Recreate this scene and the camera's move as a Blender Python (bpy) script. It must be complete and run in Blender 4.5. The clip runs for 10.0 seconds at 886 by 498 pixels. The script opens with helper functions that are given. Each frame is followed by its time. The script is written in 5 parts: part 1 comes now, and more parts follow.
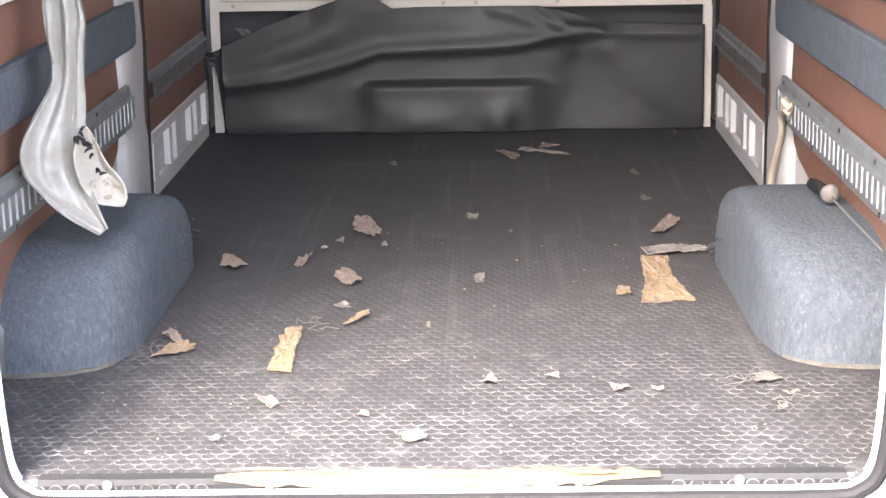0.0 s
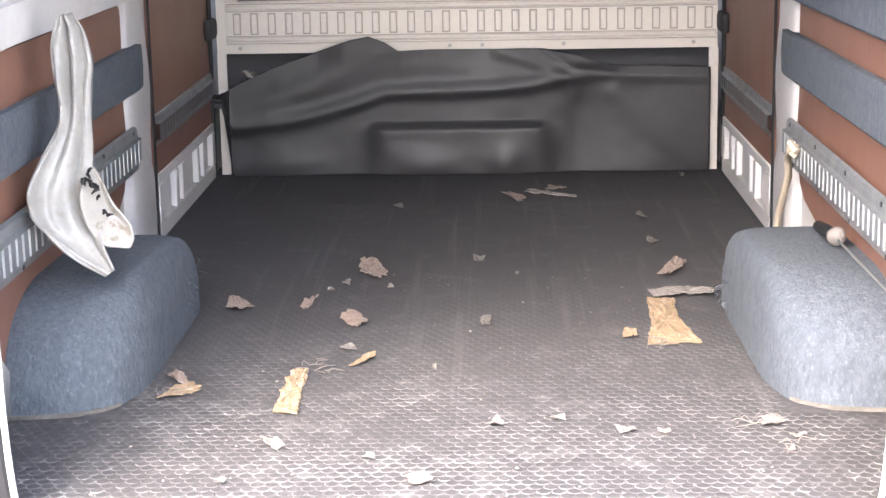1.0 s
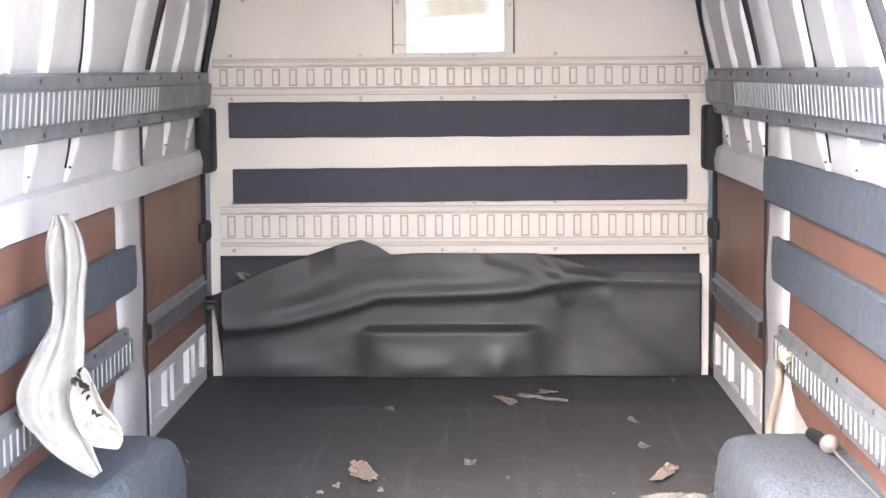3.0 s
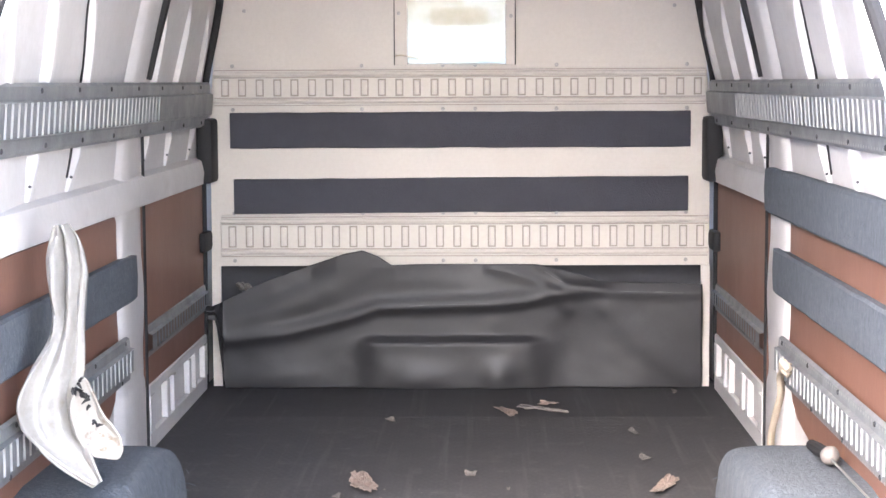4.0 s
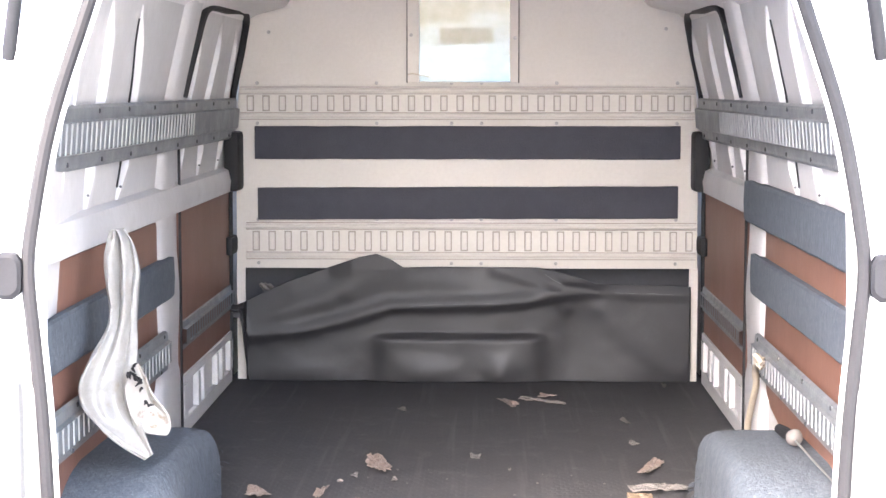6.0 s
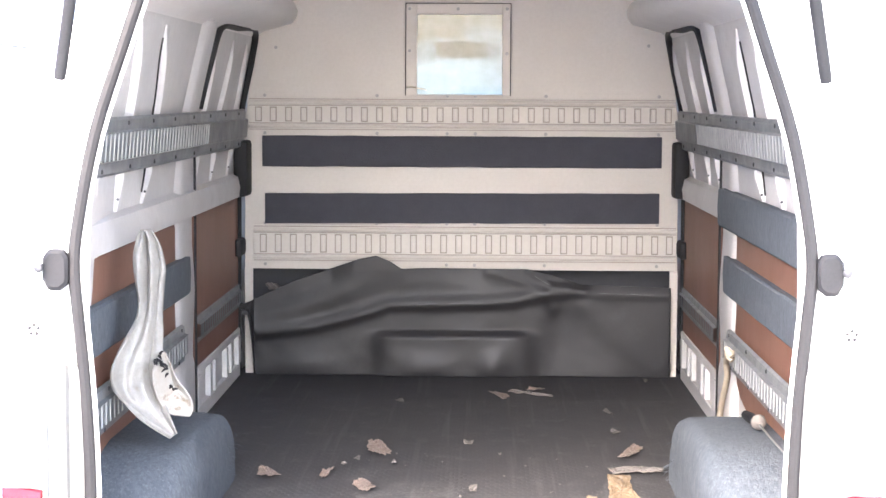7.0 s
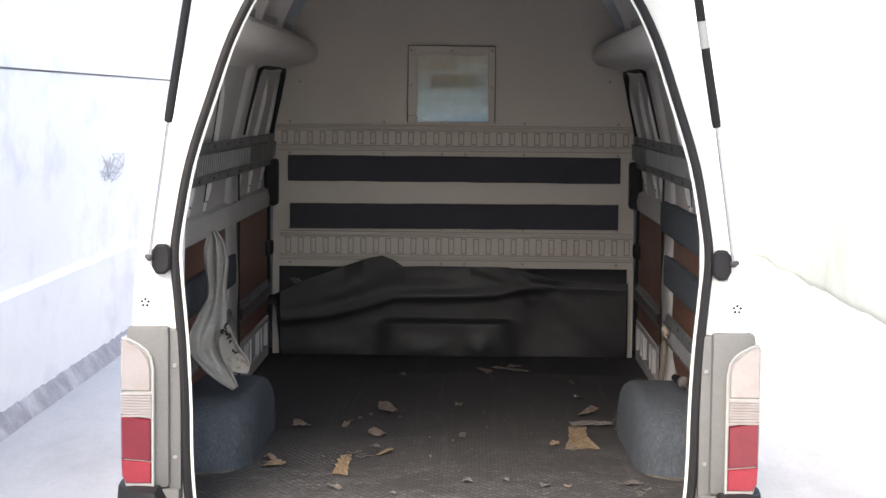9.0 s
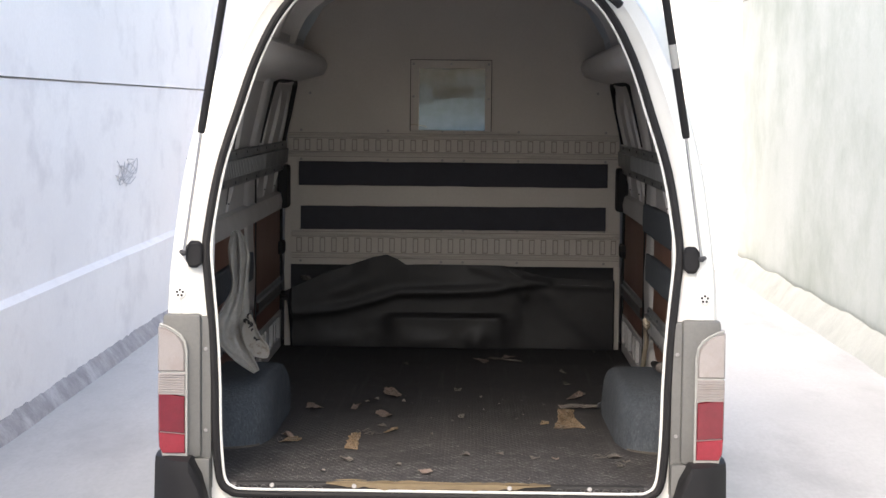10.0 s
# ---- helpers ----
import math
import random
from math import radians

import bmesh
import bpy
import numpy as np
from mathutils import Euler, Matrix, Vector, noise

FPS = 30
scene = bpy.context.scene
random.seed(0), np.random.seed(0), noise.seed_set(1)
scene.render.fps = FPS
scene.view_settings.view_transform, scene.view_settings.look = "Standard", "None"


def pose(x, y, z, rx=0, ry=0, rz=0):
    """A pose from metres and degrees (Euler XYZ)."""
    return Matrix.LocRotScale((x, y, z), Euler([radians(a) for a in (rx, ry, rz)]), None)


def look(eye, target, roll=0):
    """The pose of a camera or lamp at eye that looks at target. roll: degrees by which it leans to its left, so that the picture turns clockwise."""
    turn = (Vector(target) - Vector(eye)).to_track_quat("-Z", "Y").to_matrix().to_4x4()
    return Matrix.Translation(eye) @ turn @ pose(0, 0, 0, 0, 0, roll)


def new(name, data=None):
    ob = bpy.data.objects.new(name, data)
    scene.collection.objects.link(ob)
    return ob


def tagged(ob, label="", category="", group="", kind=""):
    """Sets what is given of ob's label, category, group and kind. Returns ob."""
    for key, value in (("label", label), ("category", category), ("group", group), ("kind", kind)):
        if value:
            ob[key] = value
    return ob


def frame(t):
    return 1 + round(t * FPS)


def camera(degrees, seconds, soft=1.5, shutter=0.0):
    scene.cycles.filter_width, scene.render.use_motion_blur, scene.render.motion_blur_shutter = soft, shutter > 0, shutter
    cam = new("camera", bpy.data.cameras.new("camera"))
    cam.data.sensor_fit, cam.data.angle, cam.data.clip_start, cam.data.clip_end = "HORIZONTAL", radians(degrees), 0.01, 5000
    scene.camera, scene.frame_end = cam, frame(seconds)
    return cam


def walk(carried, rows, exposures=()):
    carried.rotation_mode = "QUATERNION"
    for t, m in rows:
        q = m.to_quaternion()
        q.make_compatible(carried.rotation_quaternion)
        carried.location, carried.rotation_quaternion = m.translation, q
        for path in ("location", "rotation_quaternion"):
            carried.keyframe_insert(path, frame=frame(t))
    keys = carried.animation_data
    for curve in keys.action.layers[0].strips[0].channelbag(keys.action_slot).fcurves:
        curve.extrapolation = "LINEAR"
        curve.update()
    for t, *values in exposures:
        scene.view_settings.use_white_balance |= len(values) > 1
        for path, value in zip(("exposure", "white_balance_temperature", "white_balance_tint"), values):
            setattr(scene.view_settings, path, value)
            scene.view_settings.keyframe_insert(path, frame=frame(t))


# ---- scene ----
cam = camera(28.385, 10.0, soft=1.5)
walk(cam, [
    (0, pose(0.073, -2.433, 1.5697, 76.187, 1.038, 1.213)),
    (0.5, pose(0.073, -2.433, 1.5697, 76.592, 0.977, 1.291)),
    (1, pose(0.073, -2.433, 1.5697, 77.56, 1.014, 1.428)),
    (1.5, pose(0.073, -2.433, 1.5697, 79.823, 0.902, 1.388)),
    (2, pose(0.073, -2.433, 1.5697, 81.975, 0.824, 1.43)),
    (2.5, pose(0.073, -2.433, 1.5697, 83.453, 0.576, 1.334)),
    (4, pose(0.073, -2.433, 1.5697, 84.553, 0.287, 1.292)),
    (4.5, pose(0.073, -2.433, 1.5697, 84.68, 0.199, 1.471)),
    (5, pose(0.0733, -2.5735, 1.5818, 84.726, 0.237, 1.595)),
    (5.5, pose(0.0738, -2.7087, 1.5944, 84.707, 0.102, 1.597)),
    (6.25, pose(0.0741, -2.9707, 1.6154, 84.729, -0.084, 1.434)),
    (7, pose(0.0746, -3.256, 1.6286, 84.936, -0.28, 1.287)),
    (7.5, pose(0.0748, -3.5172, 1.6441, 85.025, -0.386, 1.164)),
    (8, pose(0.0751, -3.8544, 1.668, 85.115, -0.558, 1.037)),
    (8.5, pose(0.0751, -4.1745, 1.6858, 85.183, -0.556, 0.972)),
    (9, pose(0.0752, -4.5035, 1.7069, 85.222, -0.572, 0.944)),
    (9.5, pose(0.0751, -4.8004, 1.7192, 85.287, -0.615, 0.926)),
    (10, pose(0.075, -5.0798, 1.7313, 85.374, -0.629, 0.878)),
], exposures=[
    (0.0, 4.27, 6420, 13), (1.0, 4.46, 6400, 14), (2.5, 4.84, 6350, 15), (4.5, 4.78, 6330, 15), (7.0, 4.56, 6370, 14), (8.0, 3.60, 6480, 12), (9.0, 2.12, 6620, 10), (10.0, 1.64, 6680, 10)
])

# ---- world and light: bright overcast sky over a courtyard ----
SUN_EL, SUN_AZ = radians(43), radians(207)
world = bpy.data.worlds.new("overcast_sky")
scene.world = world
world.use_nodes = True
wn = world.node_tree.nodes
sky = wn.new("ShaderNodeTexSky")
sky.sky_type = "NISHITA"
sky.sun_disc = False
sky.sun_elevation, sky.sun_rotation = SUN_EL, SUN_AZ
sky.air_density, sky.dust_density, sky.ozone_density = 1.0, 4.0, 1.0
wn["Background"].inputs["Strength"].default_value = 0.15
world.node_tree.links.new(sky.outputs[0], wn["Background"].inputs["Color"])
sun_data = bpy.data.lights.new("sun", "SUN")
sun_data.energy, sun_data.angle, sun_data.color = 0.60, radians(60), (1.0, 0.96, 0.9)
sun = new("sun", sun_data)
sun_dir = Vector((math.sin(SUN_AZ) * math.cos(SUN_EL), math.cos(SUN_AZ) * math.cos(SUN_EL), math.sin(SUN_EL)))
sun.matrix_world = look(sun_dir * 20, (0, 0, 0))


# ---- materials ----
def material(name, color, rough=0.6, metal=0.0, other=None, scale=6.0, amount=0.5, fine=120.0, bump=0.15,
             stain=None, stain_scale=3.0, stain_from=0.55, stain_to=0.75, stretch=(1, 1, 1), rough_var=0.1, grained=0.45):
    """Painted, woven or cast surface: two colours mixed by broad noise, grain in bump and gloss, stains on top."""
    m = bpy.data.materials.new(name)
    m.use_nodes = True
    nt = m.node_tree
    n, ln = nt.nodes, nt.links
    b = n["Principled BSDF"]
    co = n.new("ShaderNodeTexCoord")
    mp = n.new("ShaderNodeMapping")
    mp.inputs["Scale"].default_value = stretch
    ln.new(co.outputs["Object"], mp.inputs["Vector"])

    def noise_tex(s, detail, rgh=0.6):
        t = n.new("ShaderNodeTexNoise")
        t.inputs["Scale"].default_value, t.inputs["Detail"].default_value, t.inputs["Roughness"].default_value = s, detail, rgh
        ln.new(mp.outputs[0], t.inputs["Vector"])
        return t

    def mix(fac, a, c):
        x = n.new("ShaderNodeMix")
        x.data_type = "RGBA"
        ln.new(fac, x.inputs[0])
        for sock, v in ((x.inputs[6], a), (x.inputs[7], c)):
            if isinstance(v, tuple):
                sock.default_value = (*v, 1)
            else:
                ln.new(v, sock)
        return x.outputs[2]

    def ramp(sock, lo, hi, top=1.0):
        r = n.new("ShaderNodeMapRange")
        r.inputs[1].default_value, r.inputs[2].default_value, r.inputs[4].default_value = lo, hi, top
        ln.new(sock, r.inputs[0])
        return r.outputs[0]

    other = other or tuple(c * 0.72 for c in color)
    big = noise_tex(scale, 5)
    grain = noise_tex(fine, 4, 0.7)
    out = mix(ramp(big.outputs[0], 0.35, 0.68, amount), color, other)
    out = mix(ramp(grain.outputs[0], 0.4, 0.68, grained), out, other)
    if stain:
        st = noise_tex(stain_scale, 8, 0.65)
        out = mix(ramp(st.outputs[0], stain_from, stain_to, 0.85), out, stain)
    ln.new(out, b.inputs["Base Color"])
    ln.new(ramp(big.outputs[0], 0.3, 0.7), n.new("ShaderNodeMath").inputs[0])
    rm = n[-1]
    rm.operation = "MULTIPLY_ADD"
    rm.inputs[1].default_value, rm.inputs[2].default_value = rough_var, rough - rough_var / 2
    ln.new(rm.outputs[0], b.inputs["Roughness"])
    b.inputs["Metallic"].default_value = metal
    if bump:
        bp = n.new("ShaderNodeBump")
        bp.inputs["Strength"].default_value, bp.inputs["Distance"].default_value = bump, 0.004
        ln.new(grain.outputs[0], bp.inputs["Height"])
        ln.new(bp.outputs[0], b.inputs["Normal"])
    return m


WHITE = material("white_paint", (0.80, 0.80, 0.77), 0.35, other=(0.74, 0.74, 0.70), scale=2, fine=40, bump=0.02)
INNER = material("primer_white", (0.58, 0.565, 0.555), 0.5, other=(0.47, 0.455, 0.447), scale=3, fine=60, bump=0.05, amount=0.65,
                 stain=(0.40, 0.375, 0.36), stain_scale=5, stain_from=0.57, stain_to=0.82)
ROOF = material("roof_grey", (0.72, 0.695, 0.675), 0.5, other=(0.63, 0.605, 0.585), scale=3, fine=50, bump=0.05)
BEIGE = material("partition_beige", (0.56, 0.52, 0.47), 0.5, other=(0.48, 0.44, 0.395), scale=3, fine=80, bump=0.06,
                 stain=(0.40, 0.36, 0.32), stain_scale=14, stain_from=0.66, stain_to=0.9)
# darker beige that paints the shade round the partition's pressings
RIBSHADE = material("beige_rib_shade", (0.26, 0.23, 0.20), 0.7, other=(0.34, 0.305, 0.27), scale=30, fine=120, bump=0.1)
GALV = material("galvanised_steel", (0.30, 0.315, 0.32), 0.5, 0.6, other=(0.21, 0.22, 0.23), scale=14, fine=150, bump=0.05, rough_var=0.2)
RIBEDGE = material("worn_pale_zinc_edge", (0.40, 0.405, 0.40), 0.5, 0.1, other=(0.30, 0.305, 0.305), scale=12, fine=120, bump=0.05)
SLOTBACK = material("darkened_slot_back", (0.19, 0.195, 0.197), 0.55, 0.15, other=(0.135, 0.14, 0.142), scale=10, fine=120, bump=0.05)
PLY = material("brown_film_plywood", (0.20, 0.098, 0.068), 0.5, other=(0.145, 0.072, 0.052), scale=3, fine=90, bump=0.1, stretch=(1, 1, 0.5),
               stain=(0.30, 0.15, 0.09), stain_scale=6, stain_from=0.6, stain_to=0.8)
CARPET = material("blue_grey_felt", (0.088, 0.103, 0.121), 0.95, other=(0.052, 0.061, 0.074), scale=30, fine=95, bump=1.6,
                  stain=(0.135, 0.156, 0.176), stain_scale=170, stain_from=0.54, stain_to=0.72, stretch=(1, 1, 0.45), rough_var=0.02, grained=0.95)
CHARCOAL = material("charcoal_felt", (0.056, 0.057, 0.069), 0.95, other=(0.044, 0.045, 0.056), scale=25, fine=220, bump=0.8, rough_var=0.02)
VINYL = material("black_vinyl", (0.0155, 0.0149, 0.0167), 0.50, other=(0.021, 0.0203, 0.0223), scale=5, fine=260, bump=0.10, rough_var=0.12,
                 stain=(0.036, 0.035, 0.0375), stain_scale=4, stain_from=0.55, stain_to=0.85)
RUBBER = material("black_rubber", (0.014, 0.0135, 0.0145), 0.6, other=(0.022, 0.021, 0.022), scale=9, fine=140, bump=0.2)
PLASTIC = material("black_bumper_plastic", (0.013, 0.013, 0.0145), 0.6, other=(0.021, 0.021, 0.0225), scale=6, fine=200, bump=0.15)
VINYL.node_tree.nodes["Principled BSDF"].inputs["Specular IOR Level"].default_value = 0.40
for black in (RUBBER, PLASTIC):
    black.node_tree.nodes["Principled BSDF"].inputs["Specular IOR Level"].default_value = 0.22
GREYTRIM = material("grey_trim", (0.145, 0.145, 0.138), 0.5, other=(0.105, 0.105, 0.10), scale=5, fine=120, bump=0.08)
TRIMEDGE = material("pale_trim_edge", (0.42, 0.42, 0.40), 0.4, scale=20, bump=0)
MIRROR_GREY = material("mirror_housing", (0.33, 0.43, 0.50), 0.5, scale=12, bump=0.02)
CHROME = material("chrome_rod", (0.7, 0.7, 0.7), 0.18, 1.0, scale=20, amount=0.2, bump=0)
DENTED = material("scuffed_white_panel", (0.30, 0.29, 0.27), 0.38, other=(0.165, 0.152, 0.135), scale=9, fine=60, bump=0.06,
                  stain=(0.21, 0.155, 0.10), stain_scale=15, stain_from=0.60, stain_to=0.74)
TORN = material("grimy_torn_panel", (0.27, 0.26, 0.24), 0.45, other=(0.23, 0.205, 0.175), scale=18, fine=90, bump=0.15,
                stain=(0.12, 0.085, 0.05), stain_scale=32, stain_from=0.56, stain_to=0.66)
CARD = material("brown_cardboard", (0.28, 0.20, 0.12), 0.85, other=(0.16, 0.11, 0.065), scale=45, fine=150, bump=1.0,
                stain=(0.36, 0.31, 0.25), stain_scale=55, stain_from=0.52, stain_to=0.75)
PAPER = material("dirty_paper", (0.165, 0.148, 0.134), 0.85, other=(0.11, 0.097, 0.089), scale=25, fine=160, bump=0.4)
TAPE = material("brown_tape", (0.24, 0.185, 0.155), 0.45, other=(0.16, 0.12, 0.10), scale=30, fine=120, bump=0.3)
RAWPLY = material("raw_plywood_edge", (0.22, 0.168, 0.098), 0.8, other=(0.13, 0.095, 0.055), scale=20, fine=160, bump=0.5, stretch=(0.2, 1, 1))
GLUE = material("dried_glue", (0.115, 0.104, 0.09), 0.85, other=(0.065, 0.058, 0.052), scale=40, fine=160, bump=0.5)
STRAP = material("beige_webbing", (0.50, 0.43, 0.33), 0.85, other=(0.38, 0.32, 0.24), scale=30, fine=260, bump=0.5)
CONCRETE = material("pale_concrete", (0.50, 0.50, 0.50), 0.9, other=(0.38, 0.38, 0.38), scale=0.9, fine=45, bump=0.4, amount=0.7,
                    stain=(0.33, 0.325, 0.33), stain_scale=1.3, stain_from=0.52, stain_to=0.74, stretch=(1, 0.35, 1))
RENDER_W = material("whitewashed_render", (0.90, 0.875, 0.865), 0.92, other=(0.82, 0.795, 0.79), scale=1.2, fine=35, bump=0.5, amount=0.75,
                    stain=(0.66, 0.635, 0.635), stain_scale=1.7, stain_from=0.52, stain_to=0.76, stretch=(1, 0.7, 1))
RENDER_E = material("mossy_render", (0.46, 0.485, 0.455), 0.92, other=(0.38, 0.405, 0.375), scale=1.0, fine=35, bump=0.5, amount=0.75,
                    stain=(0.29, 0.32, 0.28), stain_scale=0.9, stain_from=0.47, stain_to=0.68, stretch=(1, 0.8, 0.9))
GUTTER = material("grimy_kerb", (0.42, 0.405, 0.415), 0.95, other=(0.26, 0.25, 0.26), scale=7, fine=60, bump=1.0, amount=0.9,
                  stain=(0.50, 0.49, 0.50), stain_scale=3, stain_from=0.54, stain_to=0.66)
FOOTING = material("crumbling_plaster_foot", (0.42, 0.43, 0.395), 0.95, other=(0.34, 0.35, 0.32), scale=4, fine=60, bump=0.6, amount=0.7,
                   stain=(0.30, 0.31, 0.28), stain_scale=3, stain_from=0.54, stain_to=0.74)
SCUFF = material("faint_scuff", (0.62, 0.60, 0.61), 0.9, scale=9, bump=0)
STEELBOLT = material("bolt_steel", (0.38, 0.37, 0.36), 0.45, 0.6, scale=40, bump=0)
DARK = material("cab_trim", (0.05, 0.05, 0.055), 0.7, scale=5, fine=90, bump=0.1)
LENS_RED = material("red_lens", (0.17, 0.014, 0.024), 0.12, other=(0.10, 0.008, 0.014), scale=30, fine=300, bump=0.1, rough_var=0.05)
LENS_RED.node_tree.nodes["Principled BSDF"].inputs["Coat Weight"].default_value = 0.6
LENS_RED2 = material("reflector_red", (0.27, 0.024, 0.040), 0.15, other=(0.20, 0.015, 0.026), scale=60, fine=400, bump=0.3, rough_var=0.05)
LENS_CLR = material("clear_lens", (0.33, 0.30, 0.29), 0.10, other=(0.27, 0.245, 0.235), scale=14, fine=300, bump=0.1, rough_var=0.05, stain=(0.25, 0.20, 0.185), stain_scale=9, stain_from=0.55, stain_to=0.75)
LENS_CLR.node_tree.nodes["Principled BSDF"].inputs["Coat Weight"].default_value = 0.6
PERMIT = material("permit_paper", (0.72, 0.80, 0.88), 0.7, scale=30, bump=0)
INK = material("printed_ink", (0.10, 0.09, 0.10), 0.7, scale=30, bump=0)
INK_RED = material("printed_red_ink", (0.45, 0.10, 0.12), 0.7, scale=30, bump=0)


def rubber_mat(m, top):
    """Worn studded rubber: a pale dusty tone mixed in, strongest towards the loading edge."""
    m = m or material("studded_rubber_mat", (0.033, 0.032, 0.0345), 0.70, other=(0.047, 0.0455, 0.0485), scale=7, fine=150, bump=0.25)
    nt = m.node_tree
    n, ln = nt.nodes, nt.links
    b = n["Principled BSDF"]
    old = b.inputs["Base Color"].links[0].from_socket
    co = n.new("ShaderNodeTexCoord")
    sep = n.new("ShaderNodeSeparateXYZ")
    ln.new(co.outputs["Object"], sep.inputs[0])
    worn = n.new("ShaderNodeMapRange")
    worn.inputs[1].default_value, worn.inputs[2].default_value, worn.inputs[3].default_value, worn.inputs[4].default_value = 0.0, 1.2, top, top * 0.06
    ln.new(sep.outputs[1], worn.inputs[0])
    tx = n.new("ShaderNodeTexNoise")
    tx.inputs["Scale"].default_value, tx.inputs["Detail"].default_value, tx.inputs["Roughness"].default_value = 7, 12, 0.8
    ln.new(co.outputs["Object"], tx.inputs["Vector"])
    r = n.new("ShaderNodeMapRange")
    r.inputs[1].default_value, r.inputs[2].default_value = 0.36, 0.66
    ln.new(tx.outputs[0], r.inputs[0])
    speck = n.new("ShaderNodeTexNoise")
    speck.inputs["Scale"].default_value, speck.inputs["Detail"].default_value, speck.inputs["Roughness"].default_value = 48, 5, 0.7
    ln.new(co.outputs["Object"], speck.inputs["Vector"])
    sk = n.new("ShaderNodeMapRange")
    sk.inputs[1].default_value, sk.inputs[2].default_value, sk.inputs[3].default_value, sk.inputs[4].default_value = 0.40, 0.66, 0.08, 1.9
    ln.new(speck.outputs[0], sk.inputs[0])
    patch = n.new("ShaderNodeMath")
    patch.operation = "MULTIPLY"
    ln.new(r.outputs[0], patch.inputs[0])
    ln.new(sk.outputs[0], patch.inputs[1])
    mul = n.new("ShaderNodeMath")
    mul.operation, mul.use_clamp = "MULTIPLY", True
    each, geo = n.new("ShaderNodeMath"), n.new("ShaderNodeNewGeometry")
    each.operation = "MULTIPLY"
    spread = n.new("ShaderNodeMapRange")
    spread.inputs[3].default_value, spread.inputs[4].default_value = 0.30, 1.70
    ln.new(geo.outputs["Random Per Island"], spread.inputs[0])
    ln.new(spread.outputs[0], each.inputs[0])
    ln.new(worn.outputs[0], each.inputs[1])
    ln.new(each.outputs[0], mul.inputs[0])
    ln.new(patch.outputs[0], mul.inputs[1])
    streak_map = n.new("ShaderNodeMapping")
    streak_map.inputs["Scale"].default_value = (38, 1.3, 1)
    ln.new(co.outputs["Object"], streak_map.inputs["Vector"])
    streak = n.new("ShaderNodeTexNoise")
    streak.inputs["Scale"].default_value, streak.inputs["Detail"].default_value = 1.0, 6
    ln.new(streak_map.outputs[0], streak.inputs["Vector"])
    sr = n.new("ShaderNodeMapRange")
    sr.inputs[1].default_value, sr.inputs[2].default_value, sr.inputs[4].default_value = 0.56, 0.84, 0.17
    ln.new(streak.outputs[0], sr.inputs[0])
    both = n.new("ShaderNodeMath")
    both.operation = "MAXIMUM"
    ln.new(mul.outputs[0], both.inputs[0])
    ln.new(sr.outputs[0], both.inputs[1])
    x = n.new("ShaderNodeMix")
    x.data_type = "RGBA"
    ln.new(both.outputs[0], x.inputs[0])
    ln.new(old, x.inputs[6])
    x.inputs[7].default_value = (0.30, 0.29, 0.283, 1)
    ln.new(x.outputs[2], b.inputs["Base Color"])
    return m


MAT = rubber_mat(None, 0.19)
STUD = material("worn_rubber_stud", (0.034, 0.033, 0.035), 0.72, other=(0.048, 0.0465, 0.049), scale=9, fine=130, bump=0.2,
                stain=(0.10, 0.097, 0.095), stain_scale=14, stain_from=0.55, stain_to=0.8)
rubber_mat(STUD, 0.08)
EDGE = material("dusty_rubber_edge", (0.013, 0.0127, 0.013), 0.75, other=(0.032, 0.031, 0.030), scale=14, fine=120, bump=0.3)
RIM = material("dusty_stud_rim", (0.052, 0.050, 0.0515), 0.8, other=(0.075, 0.0725, 0.073), scale=9, fine=130, bump=0.2)
rubber_mat(RIM, 0.66)
for worn_rubber in (MAT, STUD, RIM):
    worn_rubber.node_tree.nodes["Principled BSDF"].inputs["Specular IOR Level"].default_value = 0.35


def glass(name, tint=(0.9, 0.97, 0.96)):
    m = bpy.data.materials.new(name)
    m.use_nodes = True
    b = m.node_tree.nodes["Principled BSDF"]
    b.inputs["Base Color"].default_value = (*tint, 1)
    b.inputs["Transmission Weight"].default_value, b.inputs["Roughness"].default_value, b.inputs["IOR"].default_value = 1.0, 0.02, 1.45
    return m


PANE = glass("dusty_pane", (0.225, 0.295, 0.325))


def dusty(m, share, color):
    """A thin film of dust over clear glass."""
    n, ln = m.node_tree.nodes, m.node_tree.links
    film, mixed, tx, rng = n.new("ShaderNodeBsdfDiffuse"), n.new("ShaderNodeMixShader"), n.new("ShaderNodeTexNoise"), n.new("ShaderNodeMapRange")
    film.inputs["Color"].default_value = (*color, 1)
    tx.inputs["Scale"].default_value, tx.inputs["Detail"].default_value = 7.0, 6
    rng.inputs[3].default_value, rng.inputs[4].default_value = share - 0.10, share + 0.10
    ln.new(tx.outputs[0], rng.inputs[0])
    ln.new(rng.outputs[0], mixed.inputs[0])
    ln.new(n["Principled BSDF"].outputs[0], mixed.inputs[1])
    ln.new(film.outputs[0], mixed.inputs[2])
    ln.new(mixed.outputs[0], n["Material Output"].inputs["Surface"])


dusty(PANE, 0.27, (0.66, 0.76, 0.80))
SCREEN = glass("windscreen_glass", (0.23, 0.265, 0.278))


